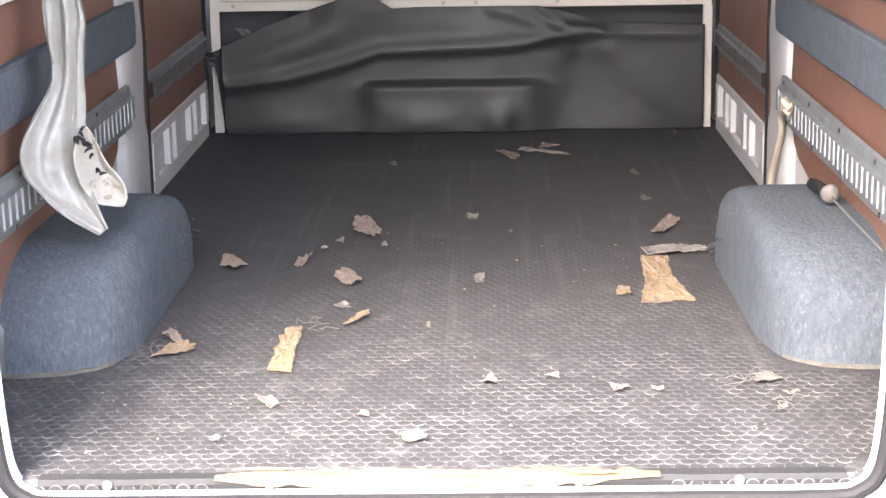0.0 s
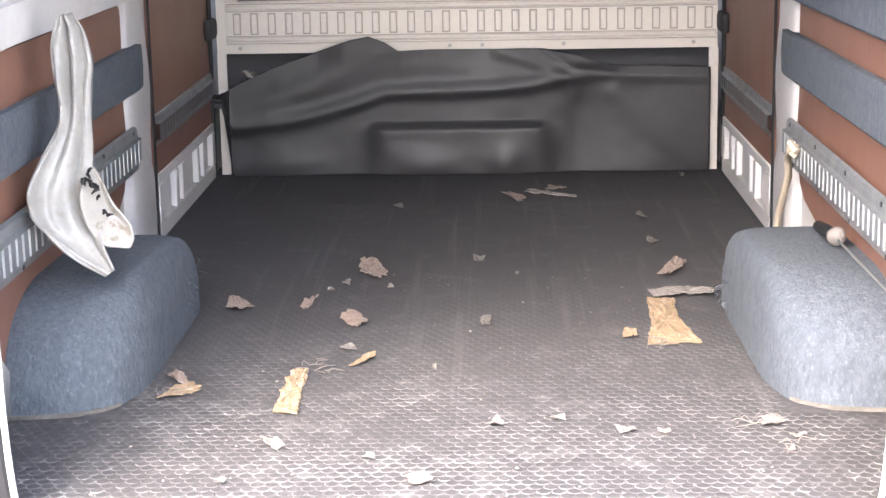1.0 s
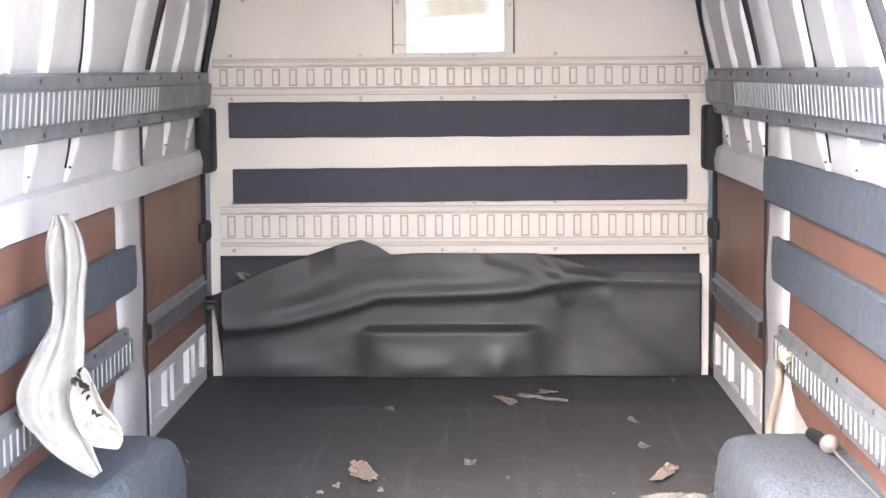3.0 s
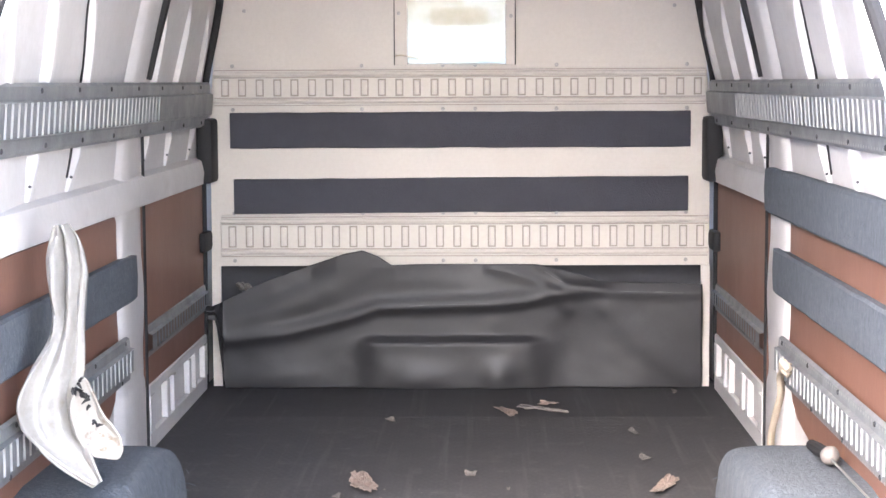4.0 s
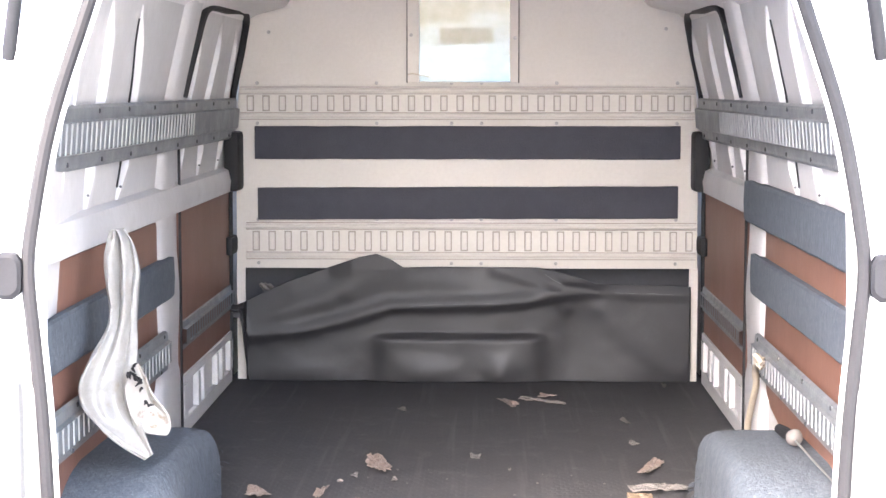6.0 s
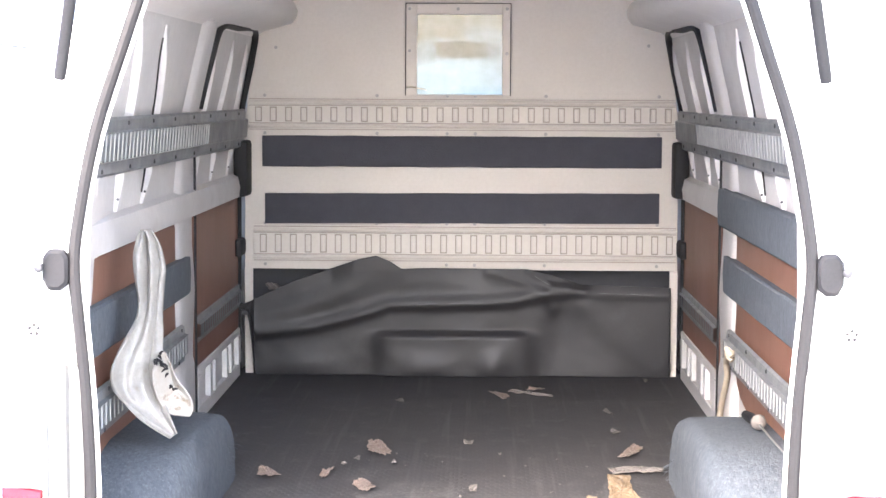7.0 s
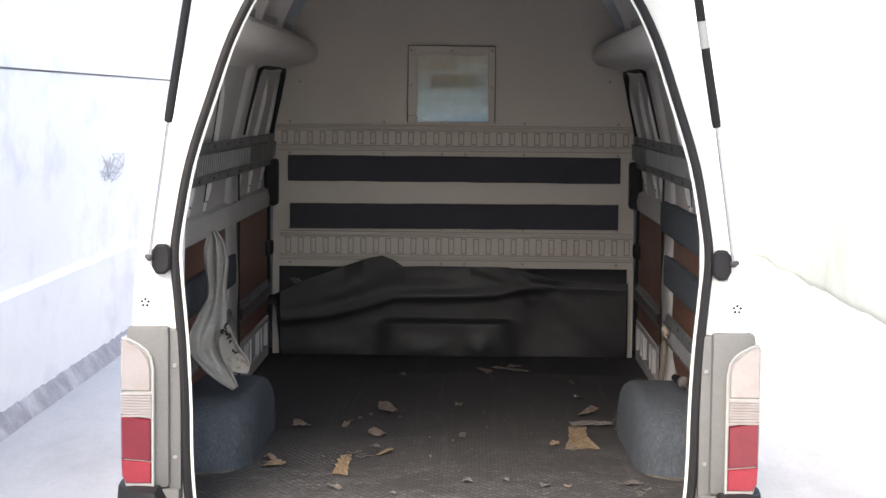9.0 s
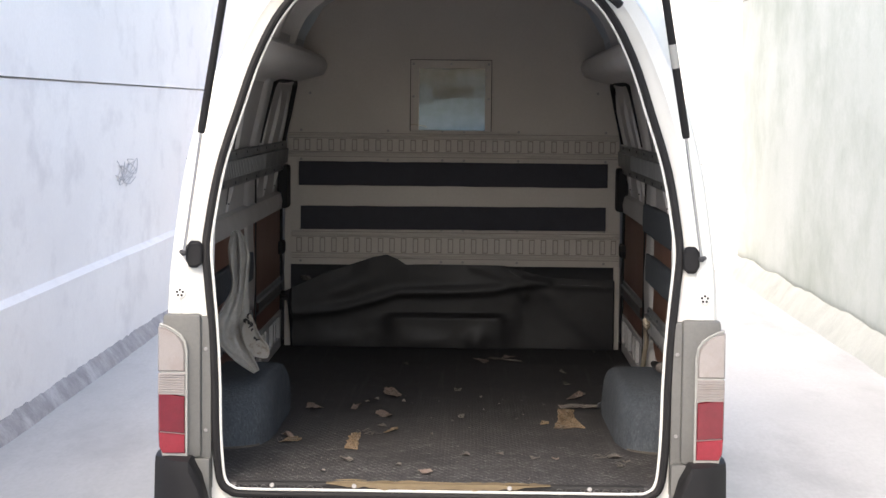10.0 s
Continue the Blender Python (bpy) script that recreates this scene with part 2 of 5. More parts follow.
# ---- building blocks ----
def link(name, bm, mats, parent=None, label="", smooth=True):
    bmesh.ops.recalc_face_normals(bm, faces=bm.faces)
    me = bpy.data.meshes.new(name)
    bm.to_mesh(me)
    bm.free()
    for m in (mats if isinstance(mats, (list, tuple)) else [mats]):
        me.materials.append(m)
    if smooth:
        for p in me.polygons:
            p.use_smooth = True
        me.set_sharp_from_angle(angle=radians(35))
    ob = new(name, me)
    if parent:
        ob.parent = parent
    if label:
        tagged(ob, label)
    return ob


def part(name, bm, mats, parent, label=""):
    return link(name, bm, mats, parent, label)


def thing(name, label, category, at=(0, 0, 0), group="", kind=""):
    ob = new(name)
    ob.location = at
    ob.empty_display_size = 0.05
    return tagged(ob, label, category, group, kind)


def box(bm, a, b, bevel=0.0, seg=1, m=None, mat_index=0):
    """A block between two corners, with bevelled edges."""
    lo, hi = Vector([min(p, q) for p, q in zip(a, b)]), Vector([max(p, q) for p, q in zip(a, b)])
    t = Matrix.Translation((lo + hi) / 2) @ Matrix.Diagonal((*(hi - lo), 1))
    made = bmesh.ops.create_cube(bm, size=1, matrix=t)["verts"]
    faces = {f for v in made for f in v.link_faces}
    if bevel:
        edges = list({e for v in made for e in v.link_edges})
        got = bmesh.ops.bevel(bm, geom=edges, offset=bevel, segments=seg, affect="EDGES", profile=0.6)
        made = list({v for f in got["faces"] for v in f.verts} | {v for v in made if v.is_valid})
        faces = {f for v in made for f in v.link_faces}
    for f in faces:
        f.material_index = mat_index
    if m is not None:
        bmesh.ops.transform(bm, matrix=m, verts=made)
    return made


def tube(bm, points, radius, sides=8, closed=False, flat=1.0, caps=True):
    """A round bar along a line of points; radius may be a list."""
    pts = [Vector(p) for p in points]
    rings, up0 = [], None
    for i, p in enumerate(pts):
        a = pts[i - 1] if (i or closed) else p
        b = pts[(i + 1) % len(pts)] if (i < len(pts) - 1 or closed) else p
        d = (b - a).normalized()
        up = up0 or Vector((0, 0, 1) if abs(d.z) < 0.9 else (0, 1, 0))
        s = d.cross(up).normalized()
        up = s.cross(d).normalized()
        up0 = up
        r = radius[i] if isinstance(radius, (list, tuple)) else radius
        rings.append([bm.verts.new(p + s * r * math.cos(2 * math.pi * k / sides) + up * r * flat * math.sin(2 * math.pi * k / sides)) for k in range(sides)])
    n = len(rings)
    for i in range(n if closed else n - 1):
        for k in range(sides):
            q = rings[(i + 1) % n]
            bm.faces.new((rings[i][k], rings[i][(k + 1) % sides], q[(k + 1) % sides], q[k]))
    if caps and not closed:
        bm.faces.new(rings[0])
        bm.faces.new(rings[-1])


def loft(bm, rows, closed=False, mat_index=0):
    """Skin over rows of equal numbers of points."""
    vs = [[bm.verts.new(p) for p in r] for r in rows]
    for a, b in zip(vs, vs[1:]):
        for k in range(len(a) if closed else len(a) - 1):
            f = bm.faces.new((a[k], a[(k + 1) % len(a)], b[(k + 1) % len(a)], b[k]))
            f.material_index = mat_index
    return vs


def smoothed(points, n):
    """n points spread along a smooth curve through the given ones."""
    pts = [Vector(p) for p in points]
    out = []
    for i in range(n):
        u = i / (n - 1) * (len(pts) - 1)
        k = min(int(u), len(pts) - 2)
        f = u - k
        p0, p1, p2, p3 = pts[max(k - 1, 0)], pts[k], pts[k + 1], pts[min(k + 2, len(pts) - 1)]
        out.append(0.5 * ((2 * p1) + (p2 - p0) * f + (2 * p0 - 5 * p1 + 4 * p2 - p3) * f * f + (3 * p1 - p0 - 3 * p2 + p3) * f ** 3))
    return out


def thick(ob, t, offset=-1):
    s = ob.modifiers.new("thickness", "SOLIDIFY")
    s.thickness, s.offset = t, offset
    return ob


def disc(bm, c, axis, r, h, sides=12):
    """A low cylinder with a softened rim, e.g. a bolt head."""
    z = Vector(axis).normalized()
    x = z.orthogonal().normalized()
    y = z.cross(x)
    rows = []
    for rr, hh in ((r, 0), (r, h * 0.6), (r * 0.75, h)):
        rows.append([Vector(c) + z * hh + (x * math.cos(a) + y * math.sin(a)) * rr for a in [2 * math.pi * k / sides for k in range(sides)]])
    vs = loft(bm, rows, closed=True)
    bm.faces.new(vs[0])
    bm.faces.new(vs[-1])


FZ = 0.62          # load floor over the ground
LEN = 3.0          # loading edge to partition

# ---- courtyard ----
bm = bmesh.new()
g = [-400, -60, -20, -14, -10, -7, -5, -3, -1, 1, 3, 5, 8, 12, 20, 60, 400]
gv = [[bm.verts.new((x, y, 0.006 * math.sin(x * 1.7 + y * 0.9) if abs(x) < 4 and abs(y) < 14 else 0)) for x in g] for y in g]
for i in range(len(g) - 1):
    for j in range(len(g) - 1):
        bm.faces.new((gv[i][j], gv[i][j + 1], gv[i + 1][j + 1], gv[i + 1][j]))
tagged(link("ground", bm, CONCRETE), "pale dusty concrete yard ground with faint stains", "ground", kind="structure")

WX, EX = -2.38, 3.0


def yard_wall(name, label, x0, y0, x1, y1, mat, joint, plinth, height=3.1, t=0.2):
    """Rendered yard wall: plinth, body and coping course, each set back a little from the one below."""
    root = thing(name, label, "wall", kind="structure")
    d = Vector((x1 - x0, y1 - y0, 0))
    m = Matrix.Translation((x0, y0, 0)) @ Matrix.Rotation(math.atan2(d.y, d.x), 4, "Z")
    b1 = bmesh.new()
    n = 40
    rows = []
    for z, off in ((-0.1, 0.05), (plinth - 0.03, 0.045), (plinth, 0.0), (joint - 0.006, 0.0), (joint - 0.005, -0.05), (joint + 0.005, -0.05), (joint + 0.006, 0.008), (height, 0.0), (height, -t), (-0.1, -t)):
        rows.append([Vector((d.length * i / n, off + 0.006 * noise.noise(Vector((i * 0.7, z * 2, x0))), z)) for i in range(n + 1)])
    vs = loft(b1, rows)
    b1.faces.new([r[0] for r in vs])
    b1.faces.new([r[-1] for r in vs])
    bmesh.ops.transform(b1, matrix=m, verts=b1.verts)
    part("render_coat", b1, mat, root)
    return root


west = yard_wall("wall_west", "whitewashed rendered yard wall with a horizontal joint and plinth", WX, 14, WX, -13, RENDER_W, 1.865, 0.69)
yard_wall("wall_east", "pale greenish weathered yard wall with stains", EX, -13, EX, 14, RENDER_E, 2.9, 0.06)
yard_wall("wall_north", "plain pale rendered yard wall", EX, 14, WX, 14, RENDER_W, 2.9, 0.30)

# grimy broken kerb along the foot of the whitewashed wall
bm = bmesh.new()
rows = []
N = 320
for i in range(N + 1):
    y = 12.9 - 25.8 * i / N
    a, c = noise.noise(Vector((y * 1.3, 0, 3))), noise.noise(Vector((y * 9.3, 4, 1)))
    h, w = 0.082 + 0.014 * a + 0.018 * c, 0.060 + 0.010 * a + 0.004 * c
    rows.append([Vector(p) for p in ((WX + 0.04, y, h + 0.02), (WX + 0.06, y, h), (WX + 0.05 + w * 0.6, y, h * 0.6), (WX + 0.05 + w, y, 0.02 + 0.01 * c), (WX + 0.07 + w, y, -0.02))])
loft(bm, rows)
tagged(link("kerb_strip", bm, GUTTER), "grimy crumbling concrete fillet at the foot of the wall", "kerb", kind="structure")

bm = bmesh.new()
rows = []
for i in range(N + 1):
    y = 13.9 - 26.8 * i / N
    a, c = noise.noise(Vector((y * 1.3, 7, 3))), noise.noise(Vector((y * 4.1, 2, 6)))
    h, w = 0.17 + 0.04 * a + 0.014 * c, 0.11 + 0.02 * a
    rows.append([Vector(p) for p in ((EX - 0.04, y, h + 0.03), (EX - 0.07, y, h), (EX - 0.06 - w * 0.6, y, h * 0.5), (EX - 0.06 - w, y, 0.02), (EX - 0.08 - w, y, -0.02))])
loft(bm, rows)
tagged(link("kerb_strip", bm, FOOTING), "rough pale plaster fillet at the foot of the wall", "kerb", kind="structure")

# scribbled scuff marks on the whitewash
bm = bmesh.new()
rnd = random.Random(21)
for k in range(7):
    y0, z0 = 7.4 + rnd.uniform(-0.2, 0.2), 1.24 + rnd.uniform(-0.04, 0.04)
    tube(bm, smoothed([(WX + 0.007, y0 + rnd.uniform(-0.25, 0.25), z0 + rnd.uniform(-0.08, 0.08)) for _ in range(6)], 24), 0.0028, 4)
part("scuff_mark", bm, SCUFF, west, "grey scribbled scuff marks")

# ---- van: outer body ----
van = thing("van", "white high-roof panel van with its tailgate raised", "van", (0, 0.5, 0))
van_at = Matrix.Translation((0, 0.5, 0)).inverted()


def vpart(name, bm, mats, label="", parent=None):
    ob = part(name, bm, mats, parent or van, label)
    ob.matrix_parent_inverse = van_at if parent is None else parent.matrix_parent_inverse @ Matrix()
    if parent is not None:
        ob.matrix_parent_inverse = Matrix()
    return ob


# half contour of the rear opening and of the body behind it: x, z inside; x, z outside
RING = [(0.0, 0.604, 0.0, 0.42), (0.30, 0.604, 0.34, 0.42), (0.56, 0.604, 0.62, 0.42), (0.608, 0.610, 0.79, 0.44), (0.632, 0.635, 0.815, 0.55),
        (0.641, 0.70, 0.822, 0.68), (0.646, 0.80, 0.822, 0.80), (0.648, 0.92, 0.817, 0.93), (0.655, 1.07, 0.810, 1.07), (0.668, 1.225, 0.802, 1.21),
        (0.675, 1.31, 0.793, 1.31), (0.668, 1.39, 0.783, 1.40), (0.641, 1.55, 0.762, 1.55), (0.592, 1.715, 0.722, 1.72), (0.538, 1.88, 0.664, 1.87),
        (0.466, 2.015, 0.585, 2.03), (0.37, 2.10, 0.47, 2.16), (0.21, 2.155, 0.28, 2.26), (0.0, 2.17, 0.0, 2.30)]


def along(pairs, z):
    """Straight-line reading of a table of (z, x)."""
    for (z0, x0), (z1, x1) in zip(pairs, pairs[1:]):
        if z <= z1:
            return x0 + (x1 - x0) * max(0.0, z - z0) / (z1 - z0)
    return pairs[-1][1]


# half widths over height: the rear edge of the body, and the lining inside the load space
REAR = [(z, x) for _, _, x, z in RING[3:]]
LINING = [(0.60, 0.812), (1.28, 0.812), (1.50, 0.806), (1.70, 0.794), (1.84, 0.776), (1.97, 0.752), (2.08, 0.72), (2.18, 0.66), (2.25, 0.555), (2.288, 0.39), (2.302, 0.2), (2.32, 0.0)]


def skin(z, y):
    """Half width of the outer skin, which draws in towards the tailgate."""
    a, b = along(REAR, z), along(LINING, z) + 0.02
    u = min(1.0, max(0.0, (y - 0.15) / 1.0))
    return a + max(0.0, b - a) * u * u * (3 - 2 * u)


def lean(z):
    return 0.17 * max(0.0, z - 1.25) ** 1.1


half = smoothed([(a, b, 0) for a, b, _, _ in RING], 73)
outer = smoothed([(c, d, 0) for _, _, c, d in RING], 73)
inn = [(-p.x, p.y) for p in half[::-1]] + [(p.x, p.y) for p in half[1:]]
out = [(-p.x, p.y) for p in outer[::-1]] + [(p.x, p.y) for p in outer[1:]]


def ring(f, dy, extra=1.0, ymin=None):
    pts = []
    for (a, b), (c, d) in zip(inn, out):
        x, z = a + (c - a) * f, b + (d - b) * f
        y = lean(z) + dy
        if ymin is not None:
            y = ymin
        pts.append(Vector((x * extra, y, z)))
    return pts


bm = bmesh.new()
loft(bm, [ring(0.02, 0.03), ring(0.0, 0.0), ring(0.06, -0.004), ring(0.13, 0.012), ring(0.45, 0.004), ring(0.55, -0.004), ring(0.90, 0.0), ring(0.97, 0.012), ring(1.0, 0.04)], closed=False)
vpart("rear_frame", bm, WHITE, "white painted rear pillar and door frame")
bm = bmesh.new()
rows = [ring(1.0, 0.042)]
for y in (0.35, 0.5, 0.65, 0.8, 1.0, 1.2, 2.2, 3.6):
    rows.append([Vector((math.copysign(max(abs(p.x), skin(p.z, y)) if abs(p.x) > 0.02 and p.z > 0.6 else abs(p.x), p.x), y if y > 0.6 else p.y + y - 0.042 - 0.15, p.z)) for p in ring(1.0, 0.042)])
loft(bm, rows + [ring(0.99, 0, 0.99, ymin=4.1)])
thick(vpart("outer_panel", bm, WHITE), 0.004)
# front of the cab: nose below, windscreen above
bm = bmesh.new()
nose = [[(-0.80, 4.1, 1.25), (-0.4, 4.12, 1.25), (0.4, 4.12, 1.25), (0.80, 4.1, 1.25)], [(-0.80, 4.5, 1.2), (-0.4, 4.62, 1.22), (0.4, 4.62, 1.22), (0.80, 4.5, 1.2)],
        [(-0.81, 4.62, 0.9), (-0.4, 4.74, 0.92), (0.4, 4.74, 0.92), (0.81, 4.62, 0.9)], [(-0.81, 4.66, 0.4), (-0.4, 4.78, 0.4), (0.4, 4.78, 0.4), (0.81, 4.66, 0.4)],
        [(-0.81, 4.1, 0.42), (-0.4, 4.1, 0.42), (0.4, 4.1, 0.42), (0.81, 4.1, 0.42)]]
vs = loft(bm, nose)
for k in (0, 3):
    bm.faces.new([r[k] for r in vs])
vpart("nose", bm, WHITE)
bm = bmesh.new()
loft(bm, [[(-0.74, 4.42, 1.22), (0, 4.52, 1.24), (0.74, 4.42, 1.22)], [(-0.64, 4.10, 2.14), (0, 4.18, 2.17), (0.64, 4.10, 2.14)]])
wsg = thick(vpart("windscreen", bm, SCREEN, "cab windscreen"), 0.005)
wsg.visible_shadow = False
bm = bmesh.new()
loft(bm, [[(-0.68, 4.10, 2.14), (0, 4.18, 2.17), (0.68, 4.10, 2.14)], [(-0.62, 4.0, 2.28), (0, 4.02, 2.34), (0.62, 4.0, 2.28)]])
thick(vpart("roof_brow", bm, WHITE), 0.01)

# rubber weatherstrip and bright lip round the opening
bm = bmesh.new()
tube(bm, [p + (q - p).normalized() * 0.0155 + Vector((0, -0.004, 0)) for p, q in zip(ring(0.0, 0.0), ring(1.0, 0.0))], 0.0120, 10)
vpart("weatherstrip", bm, RUBBER, "black rubber weatherstrip")
bm = bmesh.new()
tube(bm, [p + Vector((0, 0.0, 0)) for p in ring(0.0, 0.0)], 0.0042, 6)
vpart("lip", bm, WHITE)

# pressed seam down each rear pillar
for s in (-1, 1):
    bm = bmesh.new()
    tube(bm, [p for p in ring(0.70, 0.0005) if p.x * s > 0.3 and 1.14 < p.z < 2.1], 0.0016, 6)
    vpart("panel_seam", bm, GREYTRIM, "dark seam of the pillar panels")

# bumper: step in the middle, corners wrapping round
bm = bmesh.new()
rows = []
for x in np.linspace(-0.835, 0.835, 61):
    e = max(0.0, (abs(x) - 0.66) / 0.175)
    y = -0.13 + 0.10 * e ** 3
    top = 0.545 if abs(x) < 0.665 else 0.545 + 0.165 * min(1.0, (abs(x) - 0.665) / 0.045)
    rows.append([(x, 0.16, top - 0.01), (x, y + 0.05, top), (x, y + 0.012, top - 0.006), (x, y, top - 0.03), (x * 1.005, y - 0.005, 0.42), (x, y + 0.02, 0.33), (x, 0.16, 0.30)])
vs = loft(bm, rows)
bm.faces.new(vs[0])
bm.faces.new(vs[-1])
for s in (-1, 1):
    box(bm, (s * 0.80, 0.0, 0.34), (s * 0.838, 0.42, 0.705), 0.012, 2)
vpart("bumper", bm, PLASTIC, "black plastic rear bumper")

for s in (-1, 1):
    # grey trim beside the lamp
    bm = bmesh.new()
    box(bm, (s * 0.672, -0.012, 0.60), (s * 0.742, 0.02, 1.115), 0.008, 2)
    box(bm, (s * 0.700, -0.03, 0.70), (s * 0.812, 0.03, 1.122), 0.014, 2)
    box(bm, (s * 0.674, -0.034, 0.48), (s * 0.744, 0.02, 0.699), 0.006, 2)
    trim = vpart("lamp_trim", bm, GREYTRIM, "grey plastic lamp surround")
    for z in (0.78, 1.02):
        bm = bmesh.new()
        disc(bm, (s * 0.688, -0.012, z), (0, -1, 0), 0.006, 0.004, 10)
        vpart("screw", bm, STEELBOLT, parent=trim)
    # lamp: housing bezel, red and clear lenses with ribs
    def slab(pts, y0, y1, bev):
        """A block cut to an outline in the lamp's face, with a softened front edge."""
        b2 = bmesh.new()
        mx, mz = sum(p[0] for p in pts) / len(pts), sum(p[1] for p in pts) / len(pts)
        rows = [[(s * x, y1, z) for x, z in pts], [(s * x, y0 + bev, z) for x, z in pts]]
        rows.append([(s * (x + (mx - x) / max(abs(mx - x), 1e-6) * bev * 0.7), y0, z + (mz - z) / max(abs(mz - z), 1e-6) * bev * 0.7) for x, z in pts])
        v2 = loft(b2, rows, closed=True)
        b2.faces.new(v2[-1])
        return b2

    top_edge = [(0.819, 1.096), (0.800, 1.091), (0.775, 1.078), (0.756, 1.064), (0.744, 1.045), (0.738, 1.015)]
    lamp = vpart("tail_lamp", slab([(0.738, 0.703), (0.812, 0.706), (0.820, 0.74)] + top_edge, -0.043, 0.06, 0.006), TRIMEDGE, "tail lamp with red and clear lenses in a pale bezel")
    vpart("red_lens", slab([(0.744, 0.716), (0.810, 0.716), (0.820, 0.735), (0.822, 0.778), (0.744, 0.772)], -0.048, 0.065, 0.004), LENS_RED2, "bright red reflector lens", parent=lamp)
    vpart("red_lens", slab([(0.744, 0.774), (0.822, 0.780), (0.823, 0.897), (0.744, 0.885)], -0.049, 0.065, 0.005), LENS_RED, "dark red ribbed lens", parent=lamp)
    vpart("clear_lens", slab([(0.744, 0.957), (0.823, 0.957), (0.822, 1.088), (0.800, 1.084), (0.778, 1.071), (0.760, 1.058), (0.749, 1.042), (0.744, 1.012)], -0.049, 0.065, 0.006), LENS_CLR, "clear lens with a pinkish bulb behind it", parent=lamp)
    for k in range(9):
        z = 0.895 + 0.0071 * k
        bm = bmesh.new()
        box(bm, (s * 0.744, -0.050, z - 0.0052), (s * 0.8225, 0.065, z + 0.0006), 0.0012)
        vpart("lens_rib", bm, LENS_CLR, parent=lamp)
    bm = bmesh.new()
    tube(bm, [(s * x, -0.046, z) for x, z in [(0.7395, 0.706), (0.7395, 0.85)] + top_edge[::-1]], 0.0028, 6)
    vpart("bezel", bm, TRIMEDGE, "pale bezel edge", parent=lamp)
    # strut, its plate and the buffer bolt
    bm = bmesh.new()
    rows = []
    for dy, k in ((0.0, 1.0), (-0.016, 1.0), (-0.022, 0.8)):
        rows.append([Vector((s * (0.722 + 0.024 * k * px), dy, 1.297 + 0.039 * k * pz)) for px, pz in ((1, 0.35), (0.95, 0.62), (0.55, 0.95), (0.3, 1), (-0.4, 1), (-0.7, 0.92), (-1, 0.6), (-1, -0.5), (-0.85, -0.75), (-0.35, -1), (0.3, -1), (0.6, -0.92), (1, -0.45))])
    vs = loft(bm, rows, closed=True)
    bm.faces.new(vs[-1])
    vpart("strut_plate", bm, PLASTIC, "black plastic strut cover")
    foot, mid, top = Vector((s * 0.749, -0.033, 1.303)), Vector((s * 0.690, -0.09, 1.652)), Vector((s * 0.545, -0.23, 2.40))
    bm = bmesh.new()
    tube(bm, [mid, mid + (top - mid) * 0.02, top], [0.010, 0.0115, 0.0115], 12)
    strut = vpart("gas_strut", bm, PLASTIC, "black gas strut cylinder")
    bm = bmesh.new()
    tube(bm, [foot, mid], 0.0045, 10)
    vpart("rod", bm, CHROME, "polished strut rod", parent=strut)
    bm = bmesh.new()
    bmesh.ops.create_uvsphere(bm, u_segments=12, v_segments=8, radius=0.0095, matrix=Matrix.Translation(foot))
    tube(bm, [foot + Vector((s * 0.012, 0.03, 0)), foot], 0.007, 8)
    vpart("ball_joint", bm, DARK, parent=strut)
    if s > 0:
        bm = bmesh.new()
        tube(bm, [mid + (top - mid) * 0.263, mid + (top - mid) * 0.351], 0.0122, 12)
        vpart("sticker", bm, TRIMEDGE, "pale maker's sticker", parent=strut)
    bm = bmesh.new()
    disc(bm, (s * 0.764, -0.002, 1.184), (0, -1, 0), 0.018, 0.010, 18)
    box(bm, (s * 0.7605, -0.007, 1.125), (s * 0.7675, 0.0, 1.172), 0.002)
    buffer = vpart("buffer", bm, WHITE, "white star-pierced door buffer")
    for k in range(5):
        a = k * 2 * math.pi / 5 + 0.3
        bm = bmesh.new()
        disc(bm, (s * 0.764 + 0.0088 * math.cos(a), -0.0112, 1.184 + 0.0088 * math.sin(a)), (0, -1, 0), 0.0042, 0.0012, 8)
        vpart("hole", bm, RUBBER, parent=buffer)

# rounded hinge cover on the head of the frame
bm = bmesh.new()
tube(bm, smoothed([(0.440, 0.095, 2.088), (0.470, 0.092, 2.068), (0.498, 0.090, 2.046), (0.514, 0.090, 2.031)], 14), [0.004] + [0.013] * 12 + [0.006], 10)
vpart("hinge_cover", bm, PLASTIC, "dark plastic hinge cover")

# raised tailgate that the struts carry
bm = bmesh.new()
rows = []
for v in np.linspace(0, 1, 13):
    y, z = 0.14 - 1.58 * v, 2.345 + 0.16 * v + 0.07 * math.sin(math.pi * v)
    wv = 0.50 + 0.22 * min(1, v * 2.2) - 0.05 * max(0, v - 0.8) * 5 * 0.3
    rows.append([(wv * u, y, z + 0.05 * (1 - abs(u) ** 3)) for u in np.linspace(-1, 1, 17)])
loft(bm, rows)
thick(vpart("tailgate", bm, WHITE, "raised white tailgate"), 0.05, 0)

# wheels
for s in (-1, 1):
    for y in (1.0, 3.7):
        bm = bmesh.new()
        prof = [(0.19, 0.07), (0.30, 0.09), (0.325, 0.07), (0.33, 0.0), (0.325, -0.07), (0.30, -0.09), (0.19, -0.07)]
        rows = [[Vector((s * 0.72 + w, y + r * math.cos(a), 0.33 + r * math.sin(a))) for r, w in prof] for a in [2 * math.pi * k / 28 for k in range(29)]]
        loft(bm, rows)
        wheel = vpart("wheel", bm, RUBBER, "black road wheel")
        bm = bmesh.new()
        disc(bm, (s * 0.74, y, 0.33), (s, 0, 0), 0.20, 0.05, 24)
        vpart("rim", bm, GREYTRIM, "steel rim", parent=wheel)

